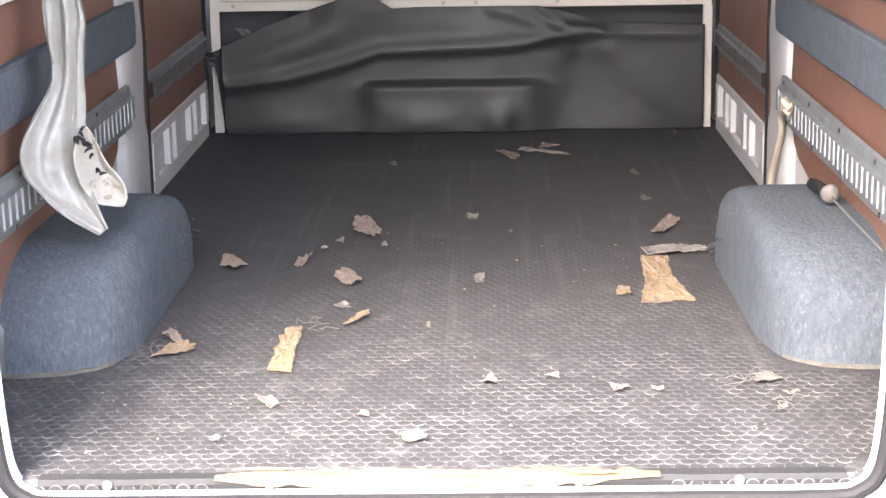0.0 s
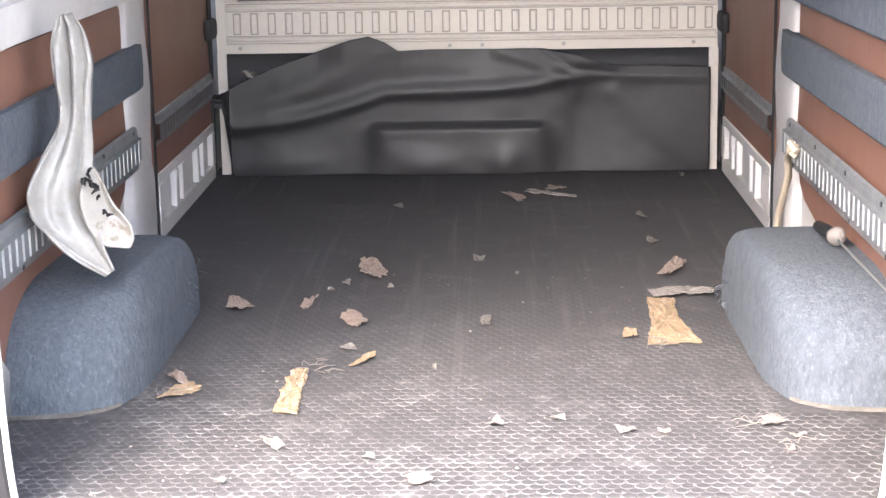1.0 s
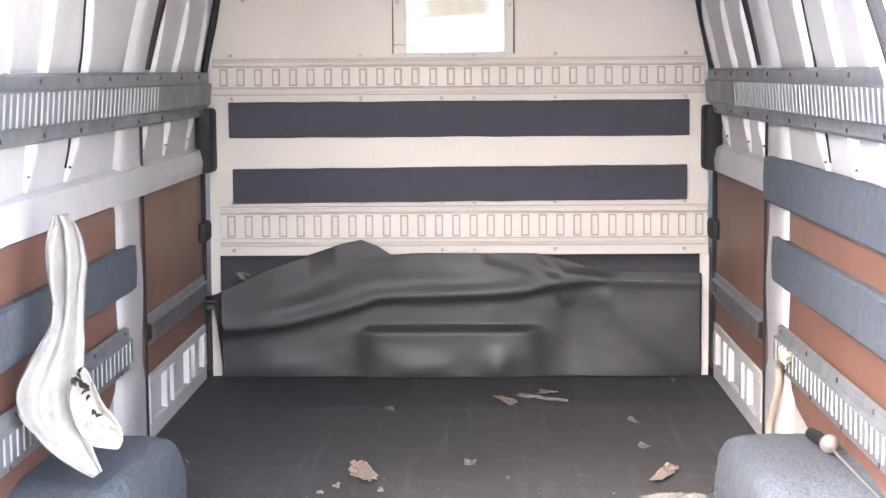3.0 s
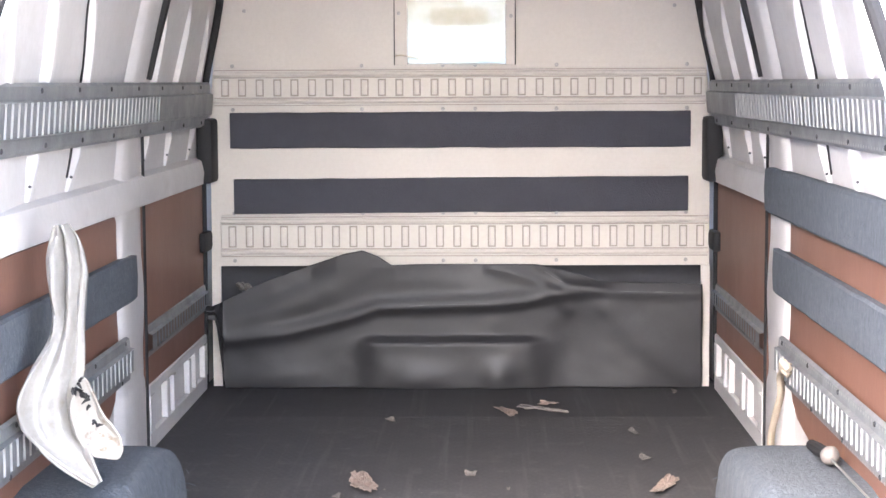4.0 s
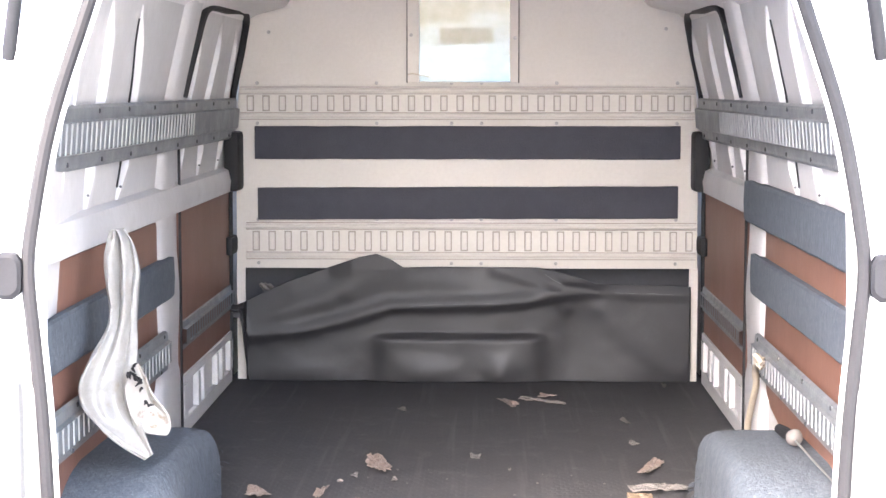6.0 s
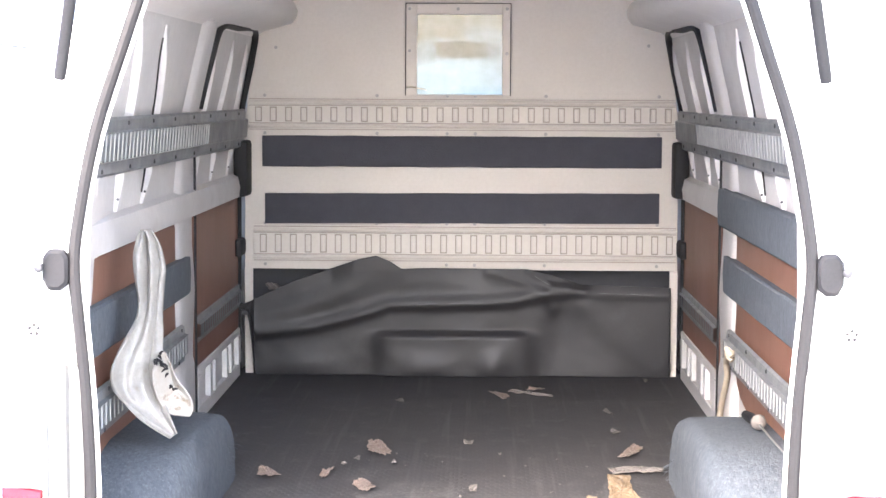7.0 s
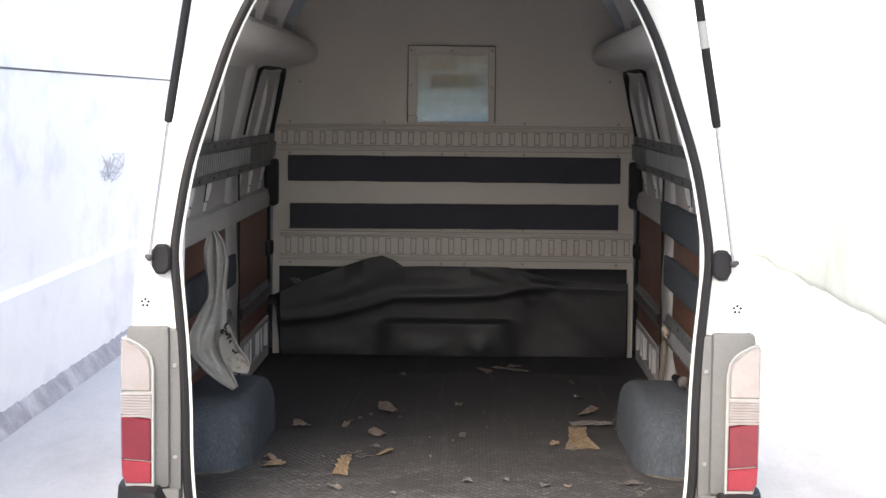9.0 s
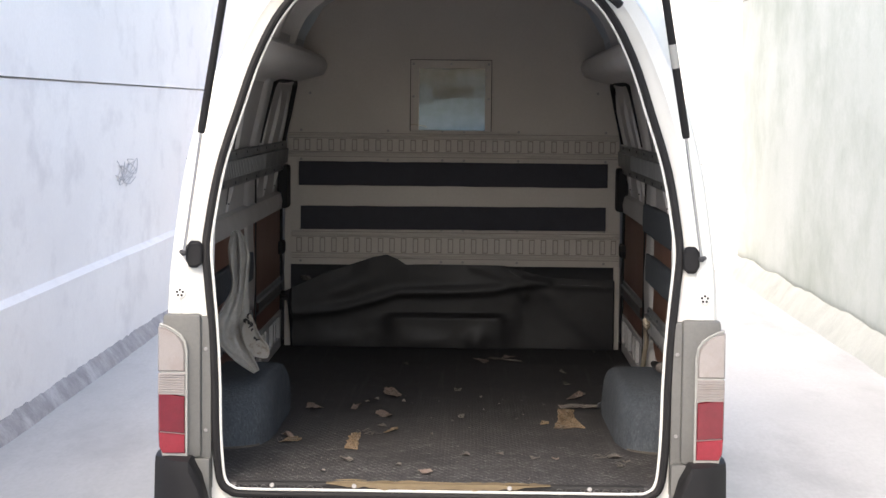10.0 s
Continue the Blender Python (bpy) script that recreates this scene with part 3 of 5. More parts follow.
# ---- load space: floor ----
bm = bmesh.new()
box(bm, (-0.82, 0.012, FZ - 0.05), (0.82, 4.1, FZ))
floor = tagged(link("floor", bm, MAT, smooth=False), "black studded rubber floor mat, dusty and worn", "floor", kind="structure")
bm = bmesh.new()
rows = []
for x in np.linspace(-0.60, 0.60, 80):
    w = 0.003 * noise.noise(Vector((x * 14, 0, 5)))
    rows.append([(x, 0.03, FZ + 0.0035), (x, 0.006 + w, FZ + 0.003), (x, 0.0 + w, FZ - 0.004), (x, 0.004, FZ - 0.014)])
loft(bm, rows)
part("mat_edge", bm, EDGE, floor, "turned-down rubber edge")
# torn plywood showing where the mat edge has gone
bm = bmesh.new()
rows = []
for x in np.linspace(-0.335, 0.325, 220):
    u = (x + 0.335) / 0.66
    a, b = noise.noise(Vector((x * 9, 1, 2))), noise.noise(Vector((x * 34, 3, 2)))
    d = 0.009 + 0.020 * min(1, 9 * u, 7 * (1 - u)) + 0.016 * a + 0.011 * b + 0.006 * noise.noise(Vector((x * 90, 5, 2)))
    rows.append([(x, d + 0.005, FZ + 0.0005), (x, d, FZ + 0.0062 + 0.001 * b), (x, 0.012, FZ + 0.0065 + 0.001 * a), (x, -0.003 + 0.002 * b, FZ + 0.005), (x, -0.004 + 0.002 * a, FZ + 0.004 - 0.019 * min(1.0, 6 * u + 0.1 * b, 4 * (1 - u)) * (0.75 + 0.5 * noise.noise(Vector((x * 16, 8, 1))) + 0.3 * b))])
loft(bm, rows)
rnd = random.Random(12)
for k in range(16):
    x0, ln_ = rnd.uniform(-0.33, 0.24), rnd.uniform(0.03, 0.12)
    yb, zb, wd = rnd.uniform(0.0, 0.03), FZ + rnd.uniform(0.005, 0.009), rnd.uniform(0.003, 0.007)
    loft(bm, [[(x0 + ln_ * u, yb - wd * math.sin(math.pi * u) + 0.004 * noise.noise(Vector((u * 4, k, 1))), zb), (x0 + ln_ * u, yb, zb + 0.003 * math.sin(math.pi * u)), (x0 + ln_ * u, yb + wd * math.sin(math.pi * u), zb - 0.002)] for u in np.linspace(0, 1, 9)])
part("torn_board", bm, RAWPLY, floor, "torn raw plywood edge")
for x in (-0.494, -0.252, 0.205, 0.44):
    bm = bmesh.new()
    disc(bm, (x, -0.004, FZ - 0.003), (0, -1, 0.25), 0.0075, 0.005, 12)
    part("bolt", bm, STEELBOLT, floor)
# moulded round studs
vs, fs = [], []
P, R = 0.0236, 0.0108
K = 12
row = 0
y = 0.022
while y < 2.5:
    x = -0.785 + (P / 2 if row % 2 else 0)
    while x < 0.79:
        if not (abs(x) > 0.585 and 0.50 < y < 1.42) and not (y < 0.06 and (-0.345 < x < 0.335 or abs(x) > 0.61)) and not (abs(x) > 0.63 and y < 0.1):
            o = len(vs)
            wear = min(1.0, max(0.02, (2.3 - y) / 1.3)) * (0.75 + 0.35 * noise.noise(Vector((x * 6, y * 6, 2))))
            for rr, h in ((R * 1.07, 0.0003), (R * 0.99, 0.0010 * wear), (R * 0.93, 0.0013 * wear)):
                vs += [(x + rr * math.cos(2 * math.pi * k / K), y + rr * math.sin(2 * math.pi * k / K), FZ + h) for k in range(K)]
            for q in (0, K):
                fs += [(o + q + k, o + q + (k + 1) % K, o + q + K + (k + 1) % K, o + q + K + k) for k in range(K)]
            fs.append(tuple(o + 2 * K + k for k in range(K)))
        x += P
    y += P * 0.87
    row += 1
# half-moons moulded along the turned-down edge
x = -0.60
while x < 0.61:
    if not -0.345 < x < 0.335:
        o = len(vs)
        for rr, d in ((0.0105, 0.0), (0.0098, 0.002), (0.0085, 0.0022)):
            vs += [(x + rr * math.cos(2 * math.pi * k / K), 0.002 - d, FZ - 0.010 + 0.7 * rr * math.sin(2 * math.pi * k / K)) for k in range(K)]
        for q in (0, K):
            fs += [(o + q + k, o + q + (k + 1) % K, o + q + K + (k + 1) % K, o + q + K + k) for k in range(K)]
        fs.append(tuple(o + 2 * K + k for k in range(K)))
    x += 0.0272
me = bpy.data.meshes.new("studs")
me.from_pydata(vs, [], fs)
me.materials.append(STUD)
me.materials.append(RIM)
me.materials.append(EDGE)
me.polygons.foreach_set("material_index", [(1 if len(f) == 4 else 2) if min(vs[i][1] for i in f) < 0.0035 else 0 if len(f) > 4 else 1 for f in fs])
studs = new("studs", me)
studs.parent = floor
tagged(studs, "moulded round rubber studs", kind="stuff")

# ---- side walls ----
WALL = [(0.60, 0.802), (1.28, 0.802), (1.50, 0.797), (1.57, 0.788), (1.70, 0.759), (1.84, 0.726), (2.0, 0.70), (2.03, 0.695)]


def wall_x(z):
    for (z0, x0), (z1, x1) in zip(WALL, WALL[1:]):
        if z <= z1:
            return x0 + (x1 - x0) * max(0, z - z0) / (z1 - z0)
    return WALL[-1][1]


def slotted_rail(s, y0, y1, z0, z1, slot0, slot1, pitch=0.044, off=0.041, turned=True, sink=0.0):
    """Lashing rail: folded top and bottom bands with upright slots punched between them."""
    b = bmesh.new()
    zs = [z0 + (z1 - z0) * k for k in (0.0, 0.05, 0.12, 0.24, 0.27, 0.73, 0.76, 0.88, 0.95, 1.0)]
    xs = [v - sink for v in (0.020, 0.028, 0.029, 0.030, off, off, 0.030, 0.029, 0.028, 0.020)]

    def pt(i, y):
        return Vector((s * (wall_x(zs[i]) - xs[i]), y, zs[i]))

    for lo, hi in ((0, 4), (5, 9)):
        rows = [[pt(i, y) for i in range(lo, hi + 1)] for y in np.linspace(y0, y1, 9)]
        loft(b, rows)
    y = y0
    bars = []
    while y < y1 - 1e-6:
        if slot0 <= y < slot1:
            bars.append((y, min(y + pitch * 0.66, y1)))
            y += pitch
        else:
            nxt = slot0 if y < slot0 else y1
            bars.append((y, nxt))
            y = nxt
    for a, c in bars:
        q = [b.verts.new(p) for p in (pt(4, a), pt(4, c), pt(5, c), pt(5, a))]
        b.faces.new(q)
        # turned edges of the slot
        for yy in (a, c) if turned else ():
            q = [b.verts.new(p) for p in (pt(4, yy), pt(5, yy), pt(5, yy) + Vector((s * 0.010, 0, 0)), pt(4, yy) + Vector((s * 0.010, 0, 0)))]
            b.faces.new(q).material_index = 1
    # backing sheet added behind the slots, its dark colour shading them
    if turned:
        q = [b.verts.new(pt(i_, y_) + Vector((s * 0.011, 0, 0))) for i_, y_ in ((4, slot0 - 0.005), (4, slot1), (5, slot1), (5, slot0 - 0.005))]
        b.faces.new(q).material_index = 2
    # small punched holes along both flanges
    if turned and s > 0:
        for i in (1, 7):
            yy = y0 + 0.03
            while yy < min(slot1, y1 - 0.02):
                m1, m2 = pt(i, yy), pt(i + 1, yy)
                c0 = m1.lerp(m2, 0.5) - Vector((s * 0.0012, 0, 0))
                q = [b.verts.new(c0 + Vector((0, 0.0035 * math.cos(t), 0.0035 * math.sin(t)))) for t in (0.0, 1.05, 2.1, 3.14, 4.19, 5.24)]
                b.faces.new(q).material_index = 1
                yy += pitch * 0.5
    return b


def carpet_board(y0, y1, z0, z1, s, t=0.026, seed=0):
    b = bmesh.new()
    rows = []
    n = 46
    for i in range(n + 1):
        y = y0 + (y1 - y0) * i / n
        e = 0.004 if i in (0, n) else 0.0
        w = 0.0025 * noise.noise(Vector((y * 9, seed, 0)))
        u = 0.0025 * noise.noise(Vector((y * 7, seed, 8)))
        xw = wall_x((z0 + z1) / 2) - 0.006
        a = [(xw, z0 + e), (xw - t * 0.8, z0 + e + w), (xw - t + e, z0 + 0.006 + w), (xw - t - 0.002 + e, (z0 + z1) / 2), (xw - t + e, z1 - 0.006 + u), (xw - t * 0.8, z1 - e + u), (xw, z1 - e)]
        rows.append([Vector((s * x, y, z)) for x, z in a])
    vs = loft(b, rows)
    b.faces.new(vs[0])
    b.faces.new(vs[-1])
    return b


# stiffeners of the two side walls: place along the van at five heights, and depth
FLANGES = {-1: [((0.30, 0.32, 0.37, 0.35, 0.35), 0.020), ((0.59, 0.61, 0.67, 0.60, 0.59), 0.018), ((0.88, 0.90, 0.96, 0.92, 0.92), 0.016), ((1.20, 1.27, 1.32, 1.25, 1.24), 0.015),
                ((2.01, 2.04, 2.10, 2.09, 2.08), 0.014), ((2.34, 2.38, 2.43, 2.45, 2.46), 0.013), ((2.70, 2.78, 2.82, 2.79, 2.78), 0.011)],
           1: [((0.38, 0.41, 0.48, 0.47, 0.47), 0.015), ((0.64, 0.68, 0.75, 0.74, 0.74), 0.015), ((0.93, 0.96, 1.03, 1.04, 1.04), 0.016), ((1.22, 1.28, 1.34, 1.35, 1.35), 0.016),
               ((2.04, 2.05, 2.09, 2.10, 2.10), 0.018), ((2.30, 2.35, 2.47, 2.49, 2.48), 0.013), ((2.70, 2.77, 2.84, 2.87, 2.88), 0.013)]}


def side_wall(name, s, label):
    b = bmesh.new()
    loop = [(z, x) for z, x in WALL] + [(z, x + 0.010) for z, x in WALL[::-1]]
    vs = loft(b, [[Vector((s * min(x, skin(z, y) - (0.012 if k >= len(WALL) else 0.022)), y + (lean(z) * 0.9 if y < 0.1 else 0), z)) for k, (z, x) in enumerate(loop)] for y in np.linspace(0.06, 4.05, 61)], closed=True)
    b.faces.new(vs[0])
    b.faces.new(vs[-1])
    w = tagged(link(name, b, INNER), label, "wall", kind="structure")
    # closing return behind the rear pillar
    b = bmesh.new()
    loft(b, [[Vector((s * a, yy, z)) for a in np.linspace(0.674 if z < 1.45 else along(REAR, z) - 0.06, min(wall_x(z), skin(z, 0.06) - 0.022), 4)] for z, yy in [(z, 0.055 + lean(z)) for z in np.linspace(0.62, 1.98, 24)]])
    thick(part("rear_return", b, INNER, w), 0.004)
    # plywood linings
    for cut in (((0.12, 0.625), (1.20, 0.625), (1.25, 0.72), (1.38, 0.775), (1.54, 0.797), (1.605, 0.825), (1.64, 0.88), (1.655, 0.95), (1.66, 1.06), (1.66, 1.245), (1.648, 1.257), (0.12, 1.257)),
                ((2.0, 0.79), (2.93, 0.79), (2.93, 1.272), (2.0, 1.272))):
        b = bmesh.new()
        vs = loft(b, [[(s * x, y, z) for y, z in cut] for x in (0.800, 0.793, 0.791)], closed=True)
        b.faces.new(vs[-1])
        part("plywood_panel", b, PLY, w, "brown film-faced plywood")
    # pressed belt rail over the lining
    b = bmesh.new()
    loft(b, [[Vector((s * x, y, z)) for x, z in ((0.800, 1.345), (0.780, 1.335), (0.772, 1.30), (0.776, 1.265), (0.800, 1.258))] for y in np.linspace(0.1, 2.95, 30)])
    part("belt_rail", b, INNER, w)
    # pillar between the bays
    b = bmesh.new()
    rows = []
    for z, ya, yb, d in ((0.60, 1.655, 1.955, 0.022), (0.80, 1.66, 1.955, 0.022), (0.86, 1.685, 1.95, 0.016), (1.02, 1.655, 1.95, 0.024), (1.10, 1.655, 1.94, 0.024), (1.20, 1.69, 1.935, 0.018), (1.30, 1.69, 1.935, 0.018), (1.50, 1.76, 1.96, 0.018), (1.84, 1.80, 1.99, 0.018)):
        x = wall_x(z)
        rows.append([Vector((s * xx, yy, z)) for xx, yy in ((x, ya - 0.02), (x - d * 0.75, ya), (x - d, ya + 0.02), (x - d, (ya + yb) / 2 - 0.02), (x - d * 0.8, (ya + yb) / 2 + 0.01), (x - d * 0.85, yb - 0.02), (x - d * 0.6, yb), (x, yb + 0.005))])
    rows = [[p for p in c] for c in zip(*[smoothed(list(c), 41) for c in zip(*rows)])]
    loft(b, rows)
    part("pillar", b, INNER, w, "white pressed steel pillar")
    b = bmesh.new()
    tube(b, [(s * 0.785, 1.968, z) for z in np.linspace(0.64, 1.5, 6)], 0.004, 6)
    part("door_gap_seal", b, RUBBER, w)
    # door aperture seal against the partition
    b = bmesh.new()
    path = smoothed([(s * 0.780, 2.03, 1.58), (s * 0.751, 2.05, 1.72), (s * 0.724, 2.10, 1.828), (s * 0.718, 2.45, 1.842), (s * 0.718, 2.84, 1.842), (s * 0.742, 2.925, 1.74), (s * 0.782, 2.935, 1.5), (s * 0.788, 2.94, 1.1), (s * 0.790, 2.94, 0.64)], 60)
    tube(b, path, [0.009 + 0.006 * min(1.0, max(0.0, (p.z - 1.5) / 0.25)) for p in path], 8)
    part("aperture_seal", b, RUBBER, w, "black rubber aperture seal")
    for z0, z1, d in ((1.265, 1.462, 0.05), (1.052, 1.115, 0.028)):
        b = bmesh.new()
        box(b, (s * 0.797, 2.86, z0), (s * (0.797 - d), 2.992, z1), 0.014, 2)
        part("latch_cover", b, PLASTIC, w, "black plastic latch cover")
    # stiffeners pressed in the upper panel: a step facing the tailgate, then a long shoulder
    for k, (ys, d) in enumerate(FLANGES[s]):
        b = bmesh.new()
        rows = []
        line = smoothed([Vector((y, z, 0)) for y, z in zip(ys, (1.345, 1.44, 1.57, 1.73, 1.80))], 21)
        for q in line:
            z, y = q.y, q.x + 0.003 * noise.noise(Vector((q.y * 14, k, s)))
            x = wall_x(z)
            dd = 1.25 * d * min(1.0, 0.35 + (z - 1.345) * 9, 0.12 + (1.80 - z) * 10)
            rows.append([Vector((s * xx, yy, z)) for xx, yy in ((x + 0.002, y - 0.004), (x - dd * 0.15, y - 0.001), (x - dd * 0.9, y + 0.003), (x - dd, y + 0.006), (x - dd * 0.95, y + 0.030), (x - dd * 0.75, y + 0.046), (x + 0.002, y + 0.085))])
        vs = loft(b, rows)
        b.faces.new(vs[0])
        b.faces.new(vs[-1])
        part("stiffener", b, INNER, w)
        b = bmesh.new()
        q = line[2]
        disc(b, (s * (wall_x(q.y) - d * 0.55), q.x + 0.001, q.y), (0, -1, 0), 0.0035, 0.002, 8)
        part("rivet", b, DARK, w)
        # thin black strip standing in for the stiffener's shadow line
        if k == 3:
            b = bmesh.new()
            tube(b, [(s * (wall_x(z) - 0.0015), y, z) for y, z in [(p_.x - 0.012 + 0.002 * math.sin(p_.y * 30 + k), p_.y) for p_ in line if (1.585 < p_.y < 1.78) or 1.37 < p_.y < 1.43]], 0.0028, 6)
            part("shadow_line", b, RUBBER, w, "dark strip painted as the shadow beside the pressed stiffener")
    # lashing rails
    part("lashing_rail", slotted_rail(s, 0.12, 2.93, 1.437, 1.572, 0.16, 2.02 if s < 0 else 2.30), [GALV, RIBEDGE, SLOTBACK], w, "galvanised slotted lashing rail")
    part("lashing_rail", slotted_rail(s, 0.12, 1.70, 0.858, 0.968, 0.16, 1.68), [GALV, RIBEDGE, SLOTBACK], w, "galvanised slotted lashing rail")
    part("lashing_rail", slotted_rail(s, 1.995, 2.93, 0.865, 0.952, 2.03, 2.90, turned=False, sink=0.013), GALV, w, "galvanised slotted lashing rail")
    for z, y0, y1, n in ((1.452, 0.3, 2.8, 9), (1.557, 0.25, 2.75, 9), (0.870, 0.3, 1.6, 5), (0.956, 0.35, 1.65, 5)):
        for y in np.linspace(y0, y1, n):
            b = bmesh.new()
            disc(b, (s * (wall_x(z) - 0.0285), y, z), (-s, 0, 0), 0.0055, 0.003, 10)
            part("rivet", b, DARK, w)
    # pressed kick panel of the door bay: uprights and rails round open recesses
    b = bmesh.new()
    box(b, (s * 0.801, 2.0, 0.622), (s * 0.785, 2.93, 0.668), 0.003)
    box(b, (s * 0.801, 2.0, 0.768), (s * 0.785, 2.93, 0.795), 0.003)
    for y0, y1 in ((2.0, 2.06), (2.24, 2.28), (2.34, 2.38), (2.60, 2.63), (2.70, 2.73), (2.88, 2.93)):
        box(b, (s * 0.801, y0, 0.668), (s * 0.783, y1, 0.768), 0.002)
    part("kick_panel", b, INNER, w, "pressed steel kick panel")
    # lower rear gusset
    b = bmesh.new()
    q = [b.verts.new((s * x, y, z)) for x, y, z in ((0.786, 0.14, 0.625), (0.786, 0.56, 0.625), (0.787, 0.53, 0.70), (0.787, 0.40, 0.80), (0.787, 0.14, 0.76))]
    b.faces.new(q)
    thick(part("gusset", b, INNER, w), 0.005)
    # cant rail under the roof
    b = bmesh.new()
    sec = ((0.748, 1.790), (0.732, 1.822), (0.70, 1.845), (0.64, 1.862), (0.600, 1.874), (0.584, 1.894), (0.580, 1.920), (0.592, 1.948), (0.65, 1.982), (0.735, 2.0))
    rows = [[Vector((s * x, y, z)) for x, z in sec] for y in np.linspace(0.10, 2.965, 24)]
    for r in rows[:3]:
        for p in r:
            p.y += lean(p.z)
    for r in rows:
        for p in r:
            p.x = s * min(abs(p.x), skin(p.z, p.y) - 0.022)
    vs = loft(b, rows)
    b.faces.new(vs[-1])
    b.faces.new(vs[0])
    part("cant_rail", b, ROOF, w, "grey boxed cant rail")
    return w


wl_ = side_wall("wall_left", -1, "white steel van side wall with brown plywood lining")
wr_ = side_wall("wall_right", 1, "white steel van side wall with brown plywood lining")
part("carpet_board", carpet_board(0.10, 1.812, 1.045, 1.156, -1, seed=1), CARPET, wl_, "blue-grey felt covered rubbing board")
part("carpet_board", carpet_board(0.10, 1.935, 1.245, 1.357, 1, seed=2), CARPET, wr_, "blue-grey felt covered rubbing board")
part("carpet_board", carpet_board(0.10, 1.800, 1.060, 1.169, 1, seed=3), CARPET, wr_, "blue-grey felt covered rubbing board")

# ---- ceiling: dome with pressed hoops ----
DOME = [(0.745, 1.97), (0.715, 2.08), (0.655, 2.18), (0.55, 2.25), (0.38, 2.288), (0.19, 2.302), (0.0, 2.306)]
dome = smoothed([(x, 0, z) for x, z in DOME], 25)
prof = [Vector((-p.x, 0, p.z)) for p in dome] + [Vector((p.x, 0, p.z)) for p in dome[-2::-1]]
bm = bmesh.new()
rows = []
for y in np.linspace(0.12, 4.0, 260):
    h = 0.0
    for y0 in (0.26, 0.98, 1.74, 2.42):
        h = max(h, 0.052 * min(1.0, max(0.0, (y - y0) / 0.022)) * min(1.0, max(0.0, (y0 + 0.13 - y) / 0.05)))
    rows.append([Vector((math.copysign(min(abs(p.x) * (1 - h / 0.75), skin(p.z, y) - 0.02), p.x), y + max(0.0, 0.30 - y) * 0.5, p.z - h * min(1.0, max(0.0, (p.z - 1.99) / 0.05)))) for p in prof])
loft(bm, rows)
tagged(thick(link("ceiling", bm, ROOF), 0.01, 1), "grey domed steel roof lining with pressed hoops", "ceiling", kind="structure")

bm = bmesh.new()
box(bm, (-0.015, 1.752, 2.262), (0.065, 1.762, 2.276), 0.002)
box(bm, (-0.008, 1.748, 2.265), (0.058, 1.753, 2.273), 0.001)
tagged(link("roof_plate", bm, TRIMEDGE), "small pale metal plate fixed to a roof hoop", "plate")

# ---- partition ----
TOP = [(-0.775, 1.0), (-0.773, 1.49), (-0.752, 1.72), (-0.728, 1.88), (-0.68, 2.05), (-0.60, 2.185), (-0.48, 2.255), (-0.36, 2.277), (-0.18, 2.285), (0.0, 2.286)]


def top_z(x):
    x = -abs(x)
    for (x0, z0), (x1, z1) in zip(TOP, TOP[1:]):
        if x <= x1:
            return z0 + (z1 - z0) * (x - x0) / max(1e-6, x1 - x0)
    return TOP[-1][1]


WIN = (-0.196, 0.168, 1.622, 1.938)
bm = bmesh.new()
xs = sorted(set([x for x, _ in TOP] + [-x for x, _ in TOP] + [WIN[0], WIN[1]]))
for a, b_ in zip(xs, xs[1:]):
    za, zb = top_z(a), top_z(b_)
    segs = [(1.0, 1.0, za, zb)]
    if a >= WIN[0] - 1e-6 and b_ <= WIN[1] + 1e-6:
        segs = [(1.0, 1.0, WIN[2], WIN[2]), (WIN[3], WIN[3], za, zb)]
    for z0, z1, z2, z3 in segs:
        bm.faces.new([bm.verts.new(p) for p in ((a, LEN, z0), (b_, LEN, z1), (b_, LEN, z3), (a, LEN, z2))])
for s in (-1, 1):
    bm.faces.new([bm.verts.new((s * x, LEN, z)) for x, z in ((0.748, FZ), (0.776, FZ), (0.776, 1.0), (0.748, 1.0))])
bmesh.ops.remove_doubles(bm, verts=bm.verts, dist=1e-4)
wall_front = tagged(link("wall_front", bm, BEIGE, smooth=False), "beige painted steel partition with ribbed rails and dark felt strips", "partition", kind="structure")
thick(wall_front, 0.014, 1)


def ribbed_rail(z0, z1, x0, x1):
    """Pressed rail: raised lips along both edges and a row of raised oblong frames."""
    b = bmesh.new()
    y = LEN - 0.014
    box(b, (x0, y + 0.012, z0), (x1, y - 0.003, z1), 0.001)
    # dark lines paint the shade beside the lips
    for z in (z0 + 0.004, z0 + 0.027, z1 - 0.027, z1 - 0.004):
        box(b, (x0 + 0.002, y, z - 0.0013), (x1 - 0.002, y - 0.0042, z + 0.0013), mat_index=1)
    for z in (z0 + 0.017, z1 - 0.017):
        tube(b, [(x0, y - 0.005, z), (0, y - 0.006, z + 0.001), (x1, y - 0.005, z)], 0.0080, 8)
    n = round((x1 - x0 - 0.05) / 0.0536) + 1
    h0, h1 = z0 + 0.033, z1 - 0.033
    rr = random.Random(int(z0 * 1000))
    for k in range(n):
        x = x0 + 0.035 + k * (x1 - x0 - 0.06) / (n - 1) + rr.uniform(-0.0008, 0.0008)
        # dark plate behind each oblong paints its shaded outline
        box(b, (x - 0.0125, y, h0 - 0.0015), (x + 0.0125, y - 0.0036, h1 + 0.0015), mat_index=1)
        box(b, (x - 0.0084, y, h0 + 0.003), (x + 0.0084, y - 0.0085, h1 - 0.003), 0.0030, 2)
    return b


